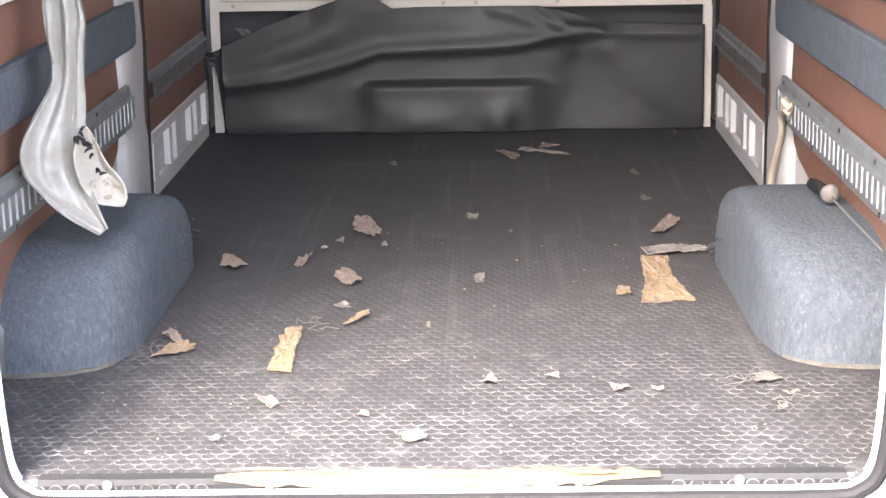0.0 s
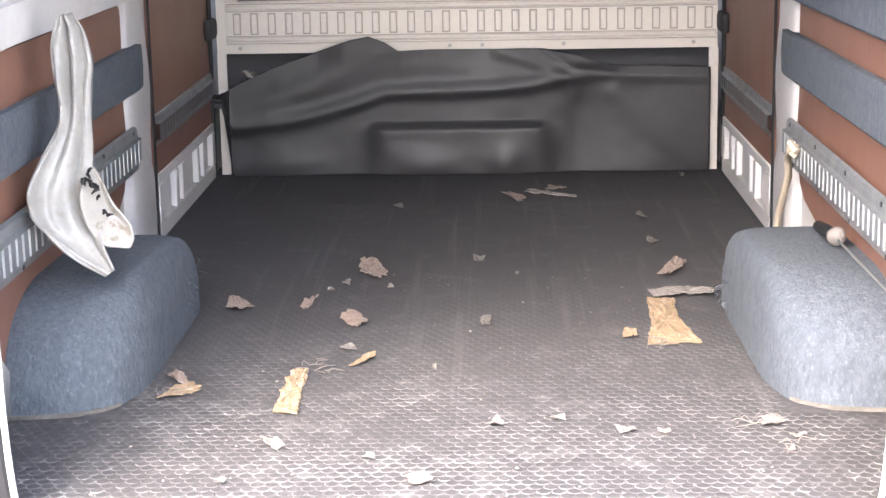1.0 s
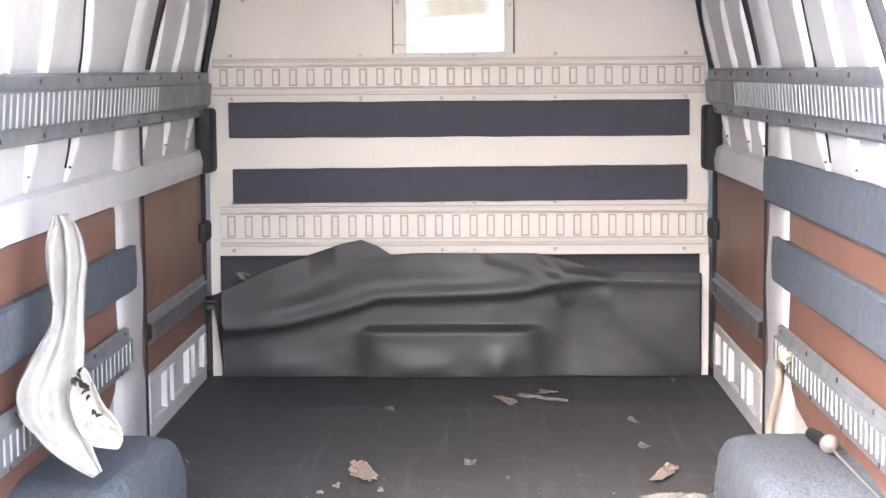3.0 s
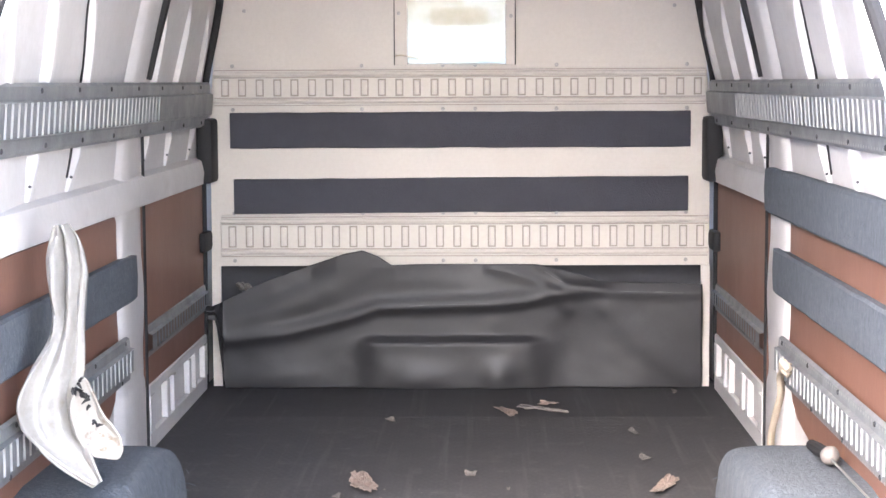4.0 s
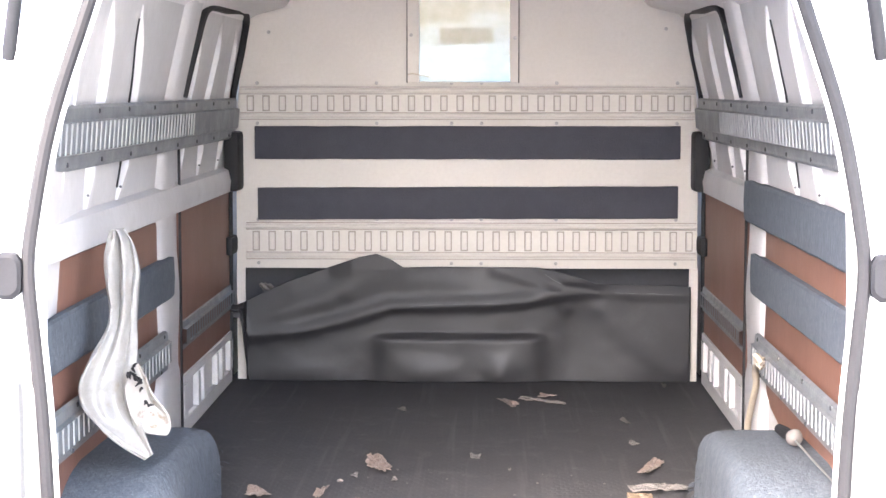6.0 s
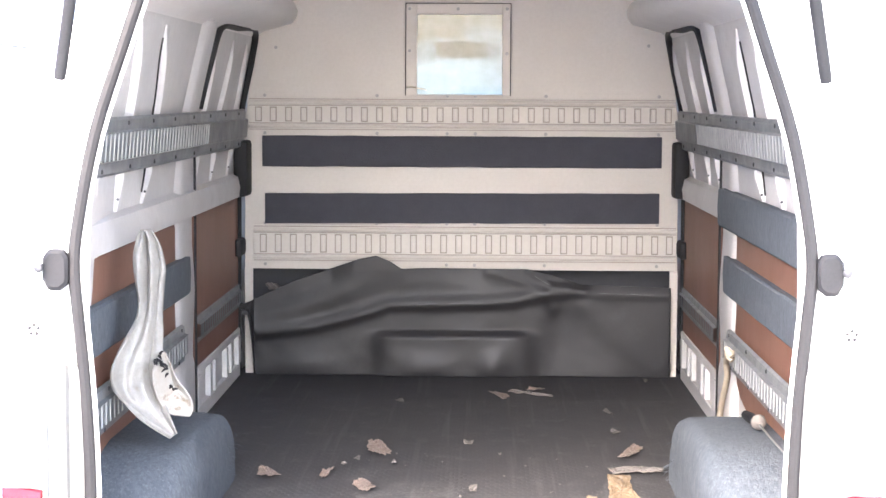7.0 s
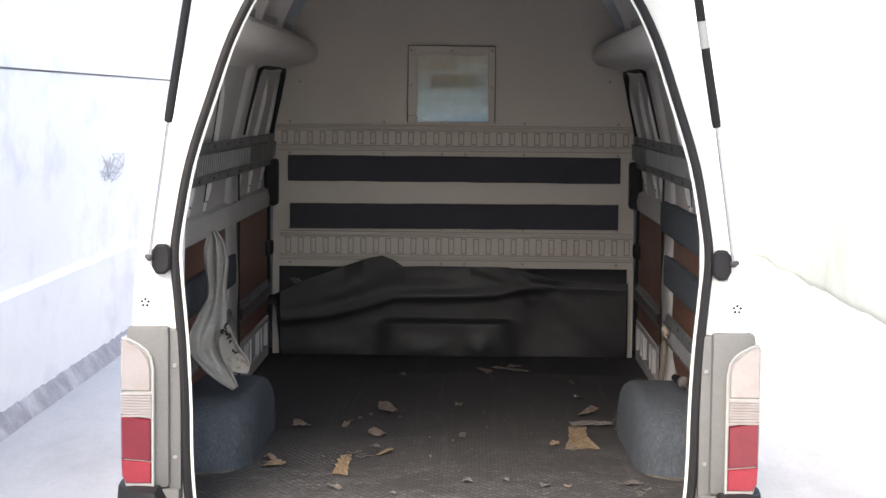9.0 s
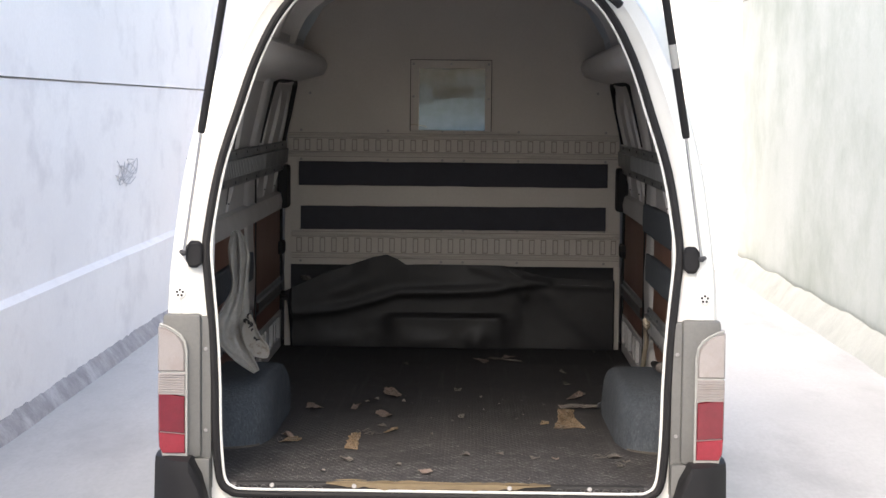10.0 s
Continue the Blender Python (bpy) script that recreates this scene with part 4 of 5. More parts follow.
part("ribbed_rail", ribbed_rail(1.028, 1.158, -0.742, 0.770), [BEIGE, RIBSHADE], wall_front, "beige pressed ribbed rail")
part("ribbed_rail", ribbed_rail(1.496, 1.612, -0.758, 0.758), [BEIGE, RIBSHADE], wall_front, "beige pressed ribbed rail")
for z0, z1, x0, x1, sl in ((1.368, 1.478, -0.709, 0.712, 0.0), (1.164, 1.272, -0.700, 0.706, 0.006)):
    b = bmesh.new()
    rows = []
    for x in np.linspace(x0, x1, 70):
        e, f = 0.002 * noise.noise(Vector((x * 11, z0, 0))), 0.0015 * noise.noise(Vector((x * 13, z1, 5)))
        d = sl * (x - x0) / (x1 - x0)
        y = LEN - 0.0145
        rows.append([(x, y, z0 + e + d), (x, y - 0.006, z0 + 0.002 + e + d), (x, y - 0.007, (z0 + z1) / 2 + d), (x, y - 0.006, z1 - 0.002 + f + d), (x, y, z1 + f + d)])
    vs = loft(b, rows)
    b.faces.new(vs[0])
    b.faces.new(vs[-1])
    part("felt_strip", b, CHARCOAL, wall_front, "dark charcoal felt strip")
for x, z in [(sx * xx, z) for z in (1.166, 1.018, 1.487, 1.621) for xx in (0.05, 0.30, 0.70) for sx in (-1, 1)] + [(-0.66, 1.79), (0.66, 1.80)]:
    b = bmesh.new()
    disc(b, (x, LEN - 0.014, z), (0, -1, 0), 0.006, 0.004, 10)
    part("rivet", b, STEELBOLT, wall_front)

# window through to the cab
win = thing("window_1", "square riveted partition window looking into the cab", "window", kind="structure")
b = bmesh.new()
x0, x1, z0, z1 = WIN
for a, c in (((x0 - 0.001, z0), (x0 + 0.038, z1 + 0.008)), ((x1 - 0.024, z0), (x1 + 0.004, z1 + 0.008)), ((x0 + 0.038, z1 - 0.030), (x1 - 0.024, z1 + 0.008)), ((x0 + 0.038, z0), (x1 - 0.024, z0 + 0.004))):
    box(b, (a[0], LEN - 0.0145, a[1]), (c[0], LEN - 0.019, c[1]), 0.0015)
part("window_frame", b, BEIGE, win)
b = bmesh.new()
box(b, (x0 + 0.002, LEN - 0.002, z0 + 0.002), (x1 - 0.002, LEN + 0.004, z1 - 0.002))
pane = part("pane", b, PANE, win, "dusty clear pane")
pane.visible_shadow = False
b = bmesh.new()
tube(b, [(x0 - 0.002, LEN - 0.016, z0), (x0 - 0.002, LEN - 0.016, z1 + 0.009), (x1 + 0.005, LEN - 0.016, z1 + 0.009), (x1 + 0.005, LEN - 0.016, z0)], 0.0022, 6)
part("gasket", b, RUBBER, win)
for x, z in ((x0 + 0.012, z1 - 0.010), (x1 - 0.008, z1 - 0.010), (x0 + 0.012, 1.78), (x1 - 0.008, 1.77), (-0.013, z1 - 0.010)):
    b = bmesh.new()
    disc(b, (x, LEN - 0.019, z), (0, -1, 0), 0.006, 0.004, 10)
    part("rivet", b, STEELBOLT, win)

# loose wire end at the window's edge
b = bmesh.new()
tube(b, smoothed([(-0.195, 2.972, 1.650), (-0.178, 2.962, 1.652), (-0.155, 2.958, 1.648), (-0.132, 2.960, 1.644), (-0.122, 2.962, 1.640)], 16), 0.0022, 6)
tagged(link("wire", b, STRAP), "short loose beige wire end by the partition window", "wire")
# cab: dark floor, dash, mirror and windscreen permit
bm = bmesh.new()
box(bm, (-0.72, 4.0, 0.75), (0.72, 4.4, 1.2), 0.05, 3)
box(bm, (-0.60, 3.95, 1.02), (0.60, 4.2, 1.16), 0.04, 3)
tagged(link("dashboard", bm, DARK), "dark plastic dashboard seen through the partition window", "dashboard")
mirror = thing("rear_view_mirror", "grey rear-view mirror hanging in the cab windscreen", "mirror", (-0.010, 4.2, 1.815))
bm = bmesh.new()
box(bm, (-0.115, -0.012, -0.036), (0.105, 0.016, 0.034), 0.014, 3)
part("housing", bm, MIRROR_GREY, mirror)
bm = bmesh.new()
tube(bm, [(0.0, 0.01, 0.03), (0.002, 0.0, 0.12), (0.004, -0.02, 0.17)], 0.007, 8)
part("stem", bm, GREYTRIM, mirror)
permit = thing("windscreen_permit", "white printed permit stuck inside the windscreen", "sticker", (-0.080, 4.235, 1.895))
bm = bmesh.new()
box(bm, (-0.062, -0.002, -0.030), (0.062, 0.001, 0.032), 0.0005)
part("sheet", bm, PERMIT, permit)
bm = bmesh.new()
for k, (z, w, h) in enumerate(((0.020, 0.050, 0.008), (-0.022, 0.044, 0.006))):
    box(bm, (-w, -0.0035, z - h / 2), (w, -0.002, z + h / 2))
part("print_band", bm, INK_RED, permit)
bm = bmesh.new()
for k in range(6):
    box(bm, (-0.054 + 0.0185 * k, -0.0035, -0.010), (-0.041 + 0.0185 * k, -0.002, 0.008))
part("print_bar", bm, INK, permit)

# ---- black vinyl sheet draped under the partition ----
def bump2(x, z, cx, cz, sx, sz):
    return math.exp(-((x - cx) / sx) ** 2 - ((z - cz) / sz) ** 2)


def drape_top(x):
    pts = [(-0.80, 0.885), (-0.77, 0.875), (-0.60, 0.955), (-0.47, 1.0), (-0.36, 1.038), (-0.30, 1.050), (-0.25, 1.03), (-0.21, 1.004), (-0.10, 1.006), (0.24, 1.004), (0.33, 0.985), (0.43, 0.95), (0.60, 0.945), (0.745, 0.94)]
    for (a, b_), (c, d) in zip(pts, pts[1:]):
        if x <= c:
            return b_ + (d - b_) * (x - a) / (c - a)
    return pts[-1][1]


def ridge(x, z, pts, w):
    """Soft fold along a polyline."""
    best = 9.0
    for (ax, az), (bx, bz) in zip(pts, pts[1:]):
        dx, dz = bx - ax, bz - az
        t = min(1, max(0, ((x - ax) * dx + (z - az) * dz) / (dx * dx + dz * dz)))
        best = min(best, math.hypot(x - ax - t * dx, z - az - t * dz))
    return math.exp(-(best / w) ** 2)


def ease(a, b_, t):
    u = min(1.0, max(0.0, (t - a) / (b_ - a)))
    return u * u * (3 - 2 * u)


CREASE = [(-0.80, 0.785), (-0.716, 0.772), (-0.524, 0.797), (-0.346, 0.842), (-0.25, 0.875), (0.076, 0.884), (0.20, 0.893), (0.31, 0.918), (0.43, 0.922), (0.76, 0.915)]


def drape_y(x, z):
    """Depth of the hanging vinyl: a flap over the partition's foot, a ledge along its crease and the engine cover bulging below."""
    zc, top = along(CREASE, x), drape_top(x)
    left, right = 1 - ease(-0.42, -0.20, x), ease(0.30, 0.46, x)
    mid = 1 - max(left, right)
    up = min(1.0, max(0.0, (z - zc) / max(0.02, top - zc)))
    y = 2.958 + 0.006 * up
    # ledge along the crease, lit from above and dark below
    soft = (z - zc) / (0.030 if z > zc else 0.020)
    y -= (0.012 * mid + 0.011 * left + 0.004 * right) * math.exp(-soft * soft)
    # soft folds of the flap
    y -= 0.009 * left * ridge(x, z, ((-0.80, 0.812), (-0.66, 0.842), (-0.523, 0.884), (-0.386, 0.94), (-0.30, 1.0)), 0.040)
    y -= 0.006 * ridge(x, z, ((0.10, 1.0), (0.144, 0.988), (0.239, 0.950), (0.307, 0.916), (0.33, 0.87)), 0.022)
    y -= 0.005 * ridge(x, z, ((0.25, 1.0), (0.33, 0.945), (0.44, 0.928)), 0.015)
    y -= 0.003 * mid * ridge(x, z, ((-0.20, 0.965), (0.02, 0.945), (0.16, 0.93)), 0.030)
    # engine cover
    hx = 1 / (1 + math.exp(-(x + 0.292) / 0.018)) / (1 + math.exp((x - 0.250) / 0.018))
    y -= hx * (0.022 * ease(0.0, 0.036, 0.792 - z) - 0.004 * min(1.0, max(0.0, (0.75 - z) / 0.10)))
    y -= hx * (0.017 * bump2(x, z, -0.120, 0.655, 0.090, 0.050) + 0.017 * bump2(x, z, 0.115, 0.655, 0.055, 0.055))
    # slack beside it and the taut corner
    y += 0.010 * bump2(x, z, 0.355, 0.74, 0.060, 0.13)
    y -= 0.008 * right * ridge(x, z, ((0.46, 0.87), (0.565, 0.765), (0.70, 0.66)), 0.045)
    y -= 0.010 * right * bump2(x, z, 0.56, 0.64, 0.10, 0.09)
    y -= 0.010 * bump2(x, z, -0.55, 0.66, 0.13, 0.05)
    y += 0.003 * noise.noise(Vector((x * 5, z * 7, 1))) + 0.0013 * noise.noise(Vector((x * 17, z * 21, 4)))
    over = min(1.0, max(0.0, (x + 0.46) / 0.08), 1.0) * min(1.0, max(0.0, (-0.14 - x) / 0.06)) * min(1.0, max(0.0, (z - 0.88) / 0.12))
    y += (min(y, 2.952) - y) * over
    return y


bm = bmesh.new()
rows = []
for i in range(221):
    u = i / 220
    x = -0.795 + 1.545 * u
    tz = drape_top(x)
    col = []
    for j in range(111):
        v = j / 110
        z = FZ + 0.003 + (tz - FZ) * v
        y = drape_y(x, z)
        if x < -0.742:
            y -= 0.016
        lift = 0.0
        if x < -0.735:
            k = (-0.735 - x) / 0.02
            lift = max(0.0, 0.215 * min(1, k) * (1 - v))
        col.append((x, y, z + lift))
    rows.append(col)
loft(bm, rows)
sheet = tagged(thick(link("vinyl_sheet", bm, VINYL), 0.003, -1), "black creased vinyl sheet draped over the engine cover", "vinyl sheet")
b = bmesh.new()
rnd = random.Random(3)
z = 0.665
while z < 0.915:
    h = rnd.uniform(0.012, 0.04)
    box(b, (0.7455, 2.955, z), (0.7495, 2.960, min(z + h, 0.92)), 0.001)
    z += h + rnd.uniform(0.004, 0.02)
CREASE_GLINT = material("vinyl_crease_highlight", (0.10, 0.097, 0.102), 0.5, other=(0.06, 0.058, 0.062), scale=20, fine=200, bump=0.1)
part("torn_thread", b, PAPER, sheet, "pale torn backing thread")
# paler strips along the folds, painting the sheen that the creases catch
for pts, r in ((((-0.27, 0.870), (-0.10, 0.882), (0.076, 0.886), (0.19, 0.894)), 0.0020), (((-0.21, 0.779), (-0.05, 0.783), (0.12, 0.782), (0.22, 0.776)), 0.0018),
               (((0.25, 0.995), (0.29, 0.968), (0.33, 0.945)), 0.0020), (((0.43, 0.925), (0.58, 0.921), (0.74, 0.917)), 0.0020)):
    b = bmesh.new()
    line = smoothed([Vector((x, 0, z)) for x, z in pts], 26)
    tube(b, [(p.x, drape_y(p.x, p.z) - 0.0012, p.z + 0.0015 * noise.noise(p * 25)) for p in line], [r * min(1.0, 0.15 + 4 * i / 25, 0.15 + 4 * (25 - i) / 25) for i in range(26)], 6)
    part("crease", b, CREASE_GLINT, sheet, "pale strip painted as the highlight on a crease")
# pale rag tucked behind it
bm = bmesh.new()
rows = []
for i in range(9):
    rows.append([(-0.70 + 0.045 * i / 8 + 0.002 * math.sin(j), 3.01 + 0.005 * math.sin(i * 1.3 + j), 0.938 + 0.020 * (j / 5 - 0.5) * (0.25 + math.sin(math.pi * (i + 0.5) / 9)) - 0.006 * i / 8 + 0.002 * math.sin(i * 2.1)) for j in range(6)])
loft(bm, rows)
thick(link("rag", bm, PAPER), 0.004)
tagged(bpy.data.objects["rag"], "pale crumpled rag tucked behind the vinyl sheet", "rag")
# dark lower back of the cab
bm = bmesh.new()
box(bm, (-0.78, 3.16, FZ), (0.78, 3.30, 1.02), 0.02, 2)
tagged(link("seat_box", bm, DARK), "dark carpeted seat base behind the partition", "seat base")


# ---- wheel-arch covers ----
PLAN = smoothed([(0.802, 0.512, 0), (0.72, 0.518, 0), (0.66, 0.535, 0), (0.605, 0.585, 0), (0.578, 0.68, 0), (0.571, 0.80, 0), (0.570, 1.0, 0), (0.568, 1.20, 0), (0.580, 1.33, 0), (0.64, 1.40, 0), (0.74, 1.42, 0), (0.802, 1.422, 0)], 90)


def arch_cover(s):
    b = bmesh.new()
    plan = PLAN
    rows = []
    for j in range(25):
        a = math.pi / 2 * j / 24
        wv, wy, zv = 1 - math.cos(a) ** 0.42, 1 - math.cos(a) ** 0.95, math.sin(a) ** 0.66
        row = []
        for p in plan:
            cx, cy = max(p.x, 0.650), min(max(p.y, 0.80), 1.12)
            x, y = p.x + (cx - p.x) * wv, p.y + (cy - p.y) * wy
            z = FZ - 0.001 + (0.200 - 0.03 * max(0, y - 0.9)) * zv
            d = 0.003 * noise.noise(Vector((x * 30, y * 30, z * 30 + s)))
            row.append(Vector((s * (x - d), y, z + d * 0.5)))
        rows.append(row)
    vs = loft(b, rows)
    b.faces.new(vs[-1])
    ob = tagged(link("wheel_arch_cover", b, CARPET), "wheel arch covered in frayed blue-grey felt", "wheel arch", group="wheel arch covers")
    return ob


for s in (-1, 1):
    cover = arch_cover(s)
    # loose fibres along the cut edges
    b = bmesh.new()
    rnd = random.Random(11 + s)
    for k in range(22):
        z = FZ + 0.01 + rnd.random() * 0.10
        p = Vector((s * (0.5715 + 0.04 * (z - FZ)), 1.12 + 0.20 * rnd.random(), z))
        d = Vector((-s * (0.3 + rnd.random()), rnd.uniform(-0.8, 0.5), rnd.uniform(-1, 0.3))).normalized() * rnd.uniform(0.006, 0.024)
        tube(b, [p - d * 0.3, p + d * 0.4 + Vector((0, 0, 0.002)), p + d], 0.0009, 3, caps=False)
    tagged(part("frayed_fibre", b, CARPET, cover), "loose felt fibres", kind="stuff")
    # raised crease where the felt is cut and lapped round the corner
    b = bmesh.new()
    for (px, py), z0, z1 in (((0.612, 0.598), 0.05, 0.135),):
        tube(b, smoothed([(s * (px + 0.010 + 0.12 * (zz * 5) ** 4), py + 0.02 + 0.30 * (zz * 4) ** 3, FZ + zz) for zz in (z0, z0 + 0.35 * (z1 - z0), z0 + 0.7 * (z1 - z0), z1)], 14), [0.002] + [0.0062] * 12 + [0.002], 6)
    part("lapped_crease", b, CARPET, cover)
    # pale seam of dirt and glue at its foot
    b = bmesh.new()
    loft(b, [[(s * (p.x + 0.004), p.y + 0.004, FZ + 0.007), (s * p.x, p.y - 0.004 + 0.004 * noise.noise(Vector((p.x * 40, s, 0))), FZ + 0.0055), (s * p.x, p.y - 0.010 + 0.005 * noise.noise(Vector((p.x * 50, s, 4))), FZ + 0.001)] for p in PLAN[:26]])
    part("cut_edge", b, GLUE, cover, "pale glued edge")


# ---- bent body panel leaning on the arch ----
def bent_panel():
    """A torn, twisted strip of bodywork: fluted neck, dished middle and two prongs at the foot."""
    b = bmesh.new()
    # height, left edge, right edge, dish, tilt of the middle towards the camera
    rows_in = [(1.312, -0.713, -0.694, 0.004, 0.10), (1.291, -0.718, -0.678, 0.008, 0.098), (1.272, -0.723, -0.669, 0.012, 0.095), (1.252, -0.725, -0.663, 0.016, 0.09),
               (1.222, -0.721, -0.657, 0.018, 0.08), (1.192, -0.716, -0.658, 0.018, 0.07), (1.162, -0.709, -0.660, 0.016, 0.06), (1.133, -0.707, -0.661, 0.014, 0.05),
               (1.104, -0.712, -0.659, 0.016, 0.035), (1.081, -0.722, -0.655, 0.022, 0.02), (1.058, -0.734, -0.651, 0.032, 0.0), (1.035, -0.746, -0.650, 0.040, -0.01),
               (1.011, -0.753, -0.652, 0.045, -0.02), (0.985, -0.754, -0.653, 0.045, -0.02), (0.960, -0.747, -0.650, 0.04, -0.02), (0.939, -0.732, -0.645, 0.03, -0.02)]
    sm = list(zip(*[smoothed([(r[0], r[i], 0) for r in rows_in], 46) for i in (1, 2, 3, 4)]))
    rows = []
    for l, r, d, t in sm:
        z, xl, xr, dish, tl = l.x, l.y, r.y, d.y, t.y
        neck = min(1.0, max(0.0, (z - 1.10) / 0.08))
        row = []
        for q in range(25):
            u = q / 24
            x = xl + (xr - xl) * u
            y = 0.66 + tl + dish * (math.sin(math.pi * u) - 0.4)
            tw = u + 0.9 * (1.24 - z) * neck
            y += neck * (0.011 * math.cos(tw * 2 * math.pi * 2.6) + 0.13 * max(0.0, u - 0.70) - 0.012 * math.exp(-((u - 0.06) / 0.08) ** 2))
            y += (1 - neck) * (0.12 * max(0.0, u - 0.58) - 0.016 * math.exp(-((u - 0.40 - 1.1 * (z - 1.0)) / 0.13) ** 2) + 0.012 * math.exp(-((u - 0.72) / 0.07) ** 2) - 0.010 * math.exp(-((u - 0.03) / 0.06) ** 2))
            y += 0.006 * noise.noise(Vector((x * 26, z * 20, 2))) + 0.002 * noise.noise(Vector((x * 90, z * 70, 5)))
            row.append(Vector((x, y, z)))
        rows.append(row)
    last = rows[-1]
    vs = loft(b, rows)
    base = vs[-1]
    # long prong
    prev = base
    tip = Vector((-0.616, 0.622, 0.858))
    for k in range(1, 15):
        u = k / 14
        row = []
        for q in range(25):
            c = tip + Vector((0.008 * (q - 12) / 12, 0.0, 0.006 * (q - 12) / 12))
            p = last[q].lerp(c, u)
            p.y += 0.02 * math.sin(math.pi * q / 24) * math.sin(math.pi * u * 0.9) - 0.012 * math.sin(math.pi * u) + 0.010 * math.exp(-((q / 24 - 0.35) / 0.10) ** 2) * math.sin(math.pi * u)
            p.x -= 0.008 * math.sin(math.pi * u) * (1 - q / 24)
            row.append(b.verts.new(p))
        for q in range(24):
            b.faces.new((prev[q], prev[q + 1], row[q + 1], row[q]))
        prev = row
    return b


def torn_flap():
    """The dished, torn lobe beside the long prong."""
    b = bmesh.new()
    rim = smoothed([(-0.656, 0.655, 1.032), (-0.645, 0.66, 1.048), (-0.631, 0.67, 1.017), (-0.617, 0.67, 0.981), (-0.597, 0.67, 0.955), (-0.582, 0.668, 0.932), (-0.579, 0.664, 0.910), (-0.588, 0.658, 0.896), (-0.609, 0.654, 0.898), (-0.634, 0.652, 0.908), (-0.650, 0.65, 0.925), (-0.663, 0.648, 0.957), (-0.668, 0.648, 0.996), (-0.656, 0.655, 1.032)], 61)[:-1]
    mid = sum(rim, Vector()) / len(rim)
    rows = []
    for f in (1.0, 0.93, 0.8, 0.62, 0.4, 0.2):
        rows.append([mid.lerp(p, f) + Vector((0.0015 * noise.noise(p * 80), 0.030 * (1 - f) ** 0.8 + 0.003 * noise.noise(p * 50 + Vector((f * 3, 0, 0))), 0.003 * noise.noise(p * 70) * f)) for p in rim])
    vs = loft(b, rows, closed=True)
    b.faces.new(vs[-1])
    return b


ob = thick(link("bent_body_panel", bent_panel(), DENTED), 0.004, 0)
tagged(ob, "torn bent white body panel leaning on the wheel arch", "body panel")
b = bmesh.new()
rnd = random.Random(8)
for k in range(16):
    u = rnd.random()
    p = Vector((-0.655 + 0.035 * u + rnd.uniform(-0.010, 0.010), 0.640 + 0.02 * u, 1.045 - 0.085 * u + rnd.uniform(-0.012, 0.012)))
    d = Vector((rnd.uniform(-1, 1), -0.3, rnd.uniform(-1, 1))).normalized() * rnd.uniform(0.006, 0.016)
    tube(b, [p, p + d * 0.5 + Vector((0, -0.004, 0.002)), p + d], [0.0035, 0.0028, 0.001], 5)
part("torn_foam", b, RUBBER, ob, "torn black sealing foam")
thick(part("torn_flap", torn_flap(), TORN, ob, "torn lobe with brown grime along its edges"), 0.004, 0)
b = bmesh.new()
tube(b, smoothed([(-0.713, 0.757, 1.308), (-0.722, 0.750, 1.272), (-0.724, 0.742, 1.245), (-0.719, 0.730, 1.21), (-0.709, 0.715, 1.162), (-0.707, 0.705, 1.133), (-0.713, 0.690, 1.104), (-0.735, 0.652, 1.058), (-0.753, 0.63, 1.011), (-0.754, 0.625, 0.985), (-0.747, 0.622, 0.96), (-0.722, 0.62, 0.932), (-0.664, 0.615, 0.888), (-0.618, 0.618, 0.859)], 70), 0.0040, 6)
part("rolled_edge", b, DENTED, ob)

# ---- strap, stick with ball, cord ----
bm = bmesh.new()
rows = []
for p in smoothed([(0.752, 1.45, 0.940), (0.748, 1.50, 0.915), (0.756, 1.575, 0.885), (0.763, 1.605, 0.845), (0.762, 1.665, 0.785), (0.764, 1.74, 0.718), (0.766, 1.76, 0.655)], 30):
    w = 0.009
    rows.append([(p.x - w, p.y - 0.006, p.z), (p.x, p.y - 0.009, p.z + 0.002), (p.x + w, p.y, p.z)])
loft(bm, rows)
tube(bm, [(0.750, 1.425, 0.93), (0.738, 1.44, 0.945), (0.742, 1.46, 0.928), (0.755, 1.45, 0.915)], 0.008, 6)
tagged(thick(link("strap", bm, STRAP), 0.003, 0), "frayed beige webbing strap tied to the lashing rail", "strap")

stick = thing("antenna_stick", "black stick with a pale ball lying on the wheel arch", "antenna", (0.747, 0.94, 0.842))
bm = bmesh.new()
tube(bm, [(-0.012, 0.13, -0.006), (-0.007, 0.07, -0.004), (0.0, 0.01, -0.002)], [0.011, 0.014, 0.012], 10)
part("grip", bm, PLASTIC, stick)
bm = bmesh.new()
bmesh.ops.create_icosphere(bm, subdivisions=3, radius=0.019)
for v in bm.verts:
    v.co *= 1 + 0.06 * noise.noise(v.co * 90)
part("ball", bm, PAPER, stick, "pale worn ball")
bm = bmesh.new()
tube(bm, [(0.0, -0.01, -0.004), (0.006, -0.18, -0.010), (0.014, -0.40, -0.016)], [0.003, 0.0026, 0.0018], 6)
part("whip", bm, GREYTRIM, stick, "thin grey whip")


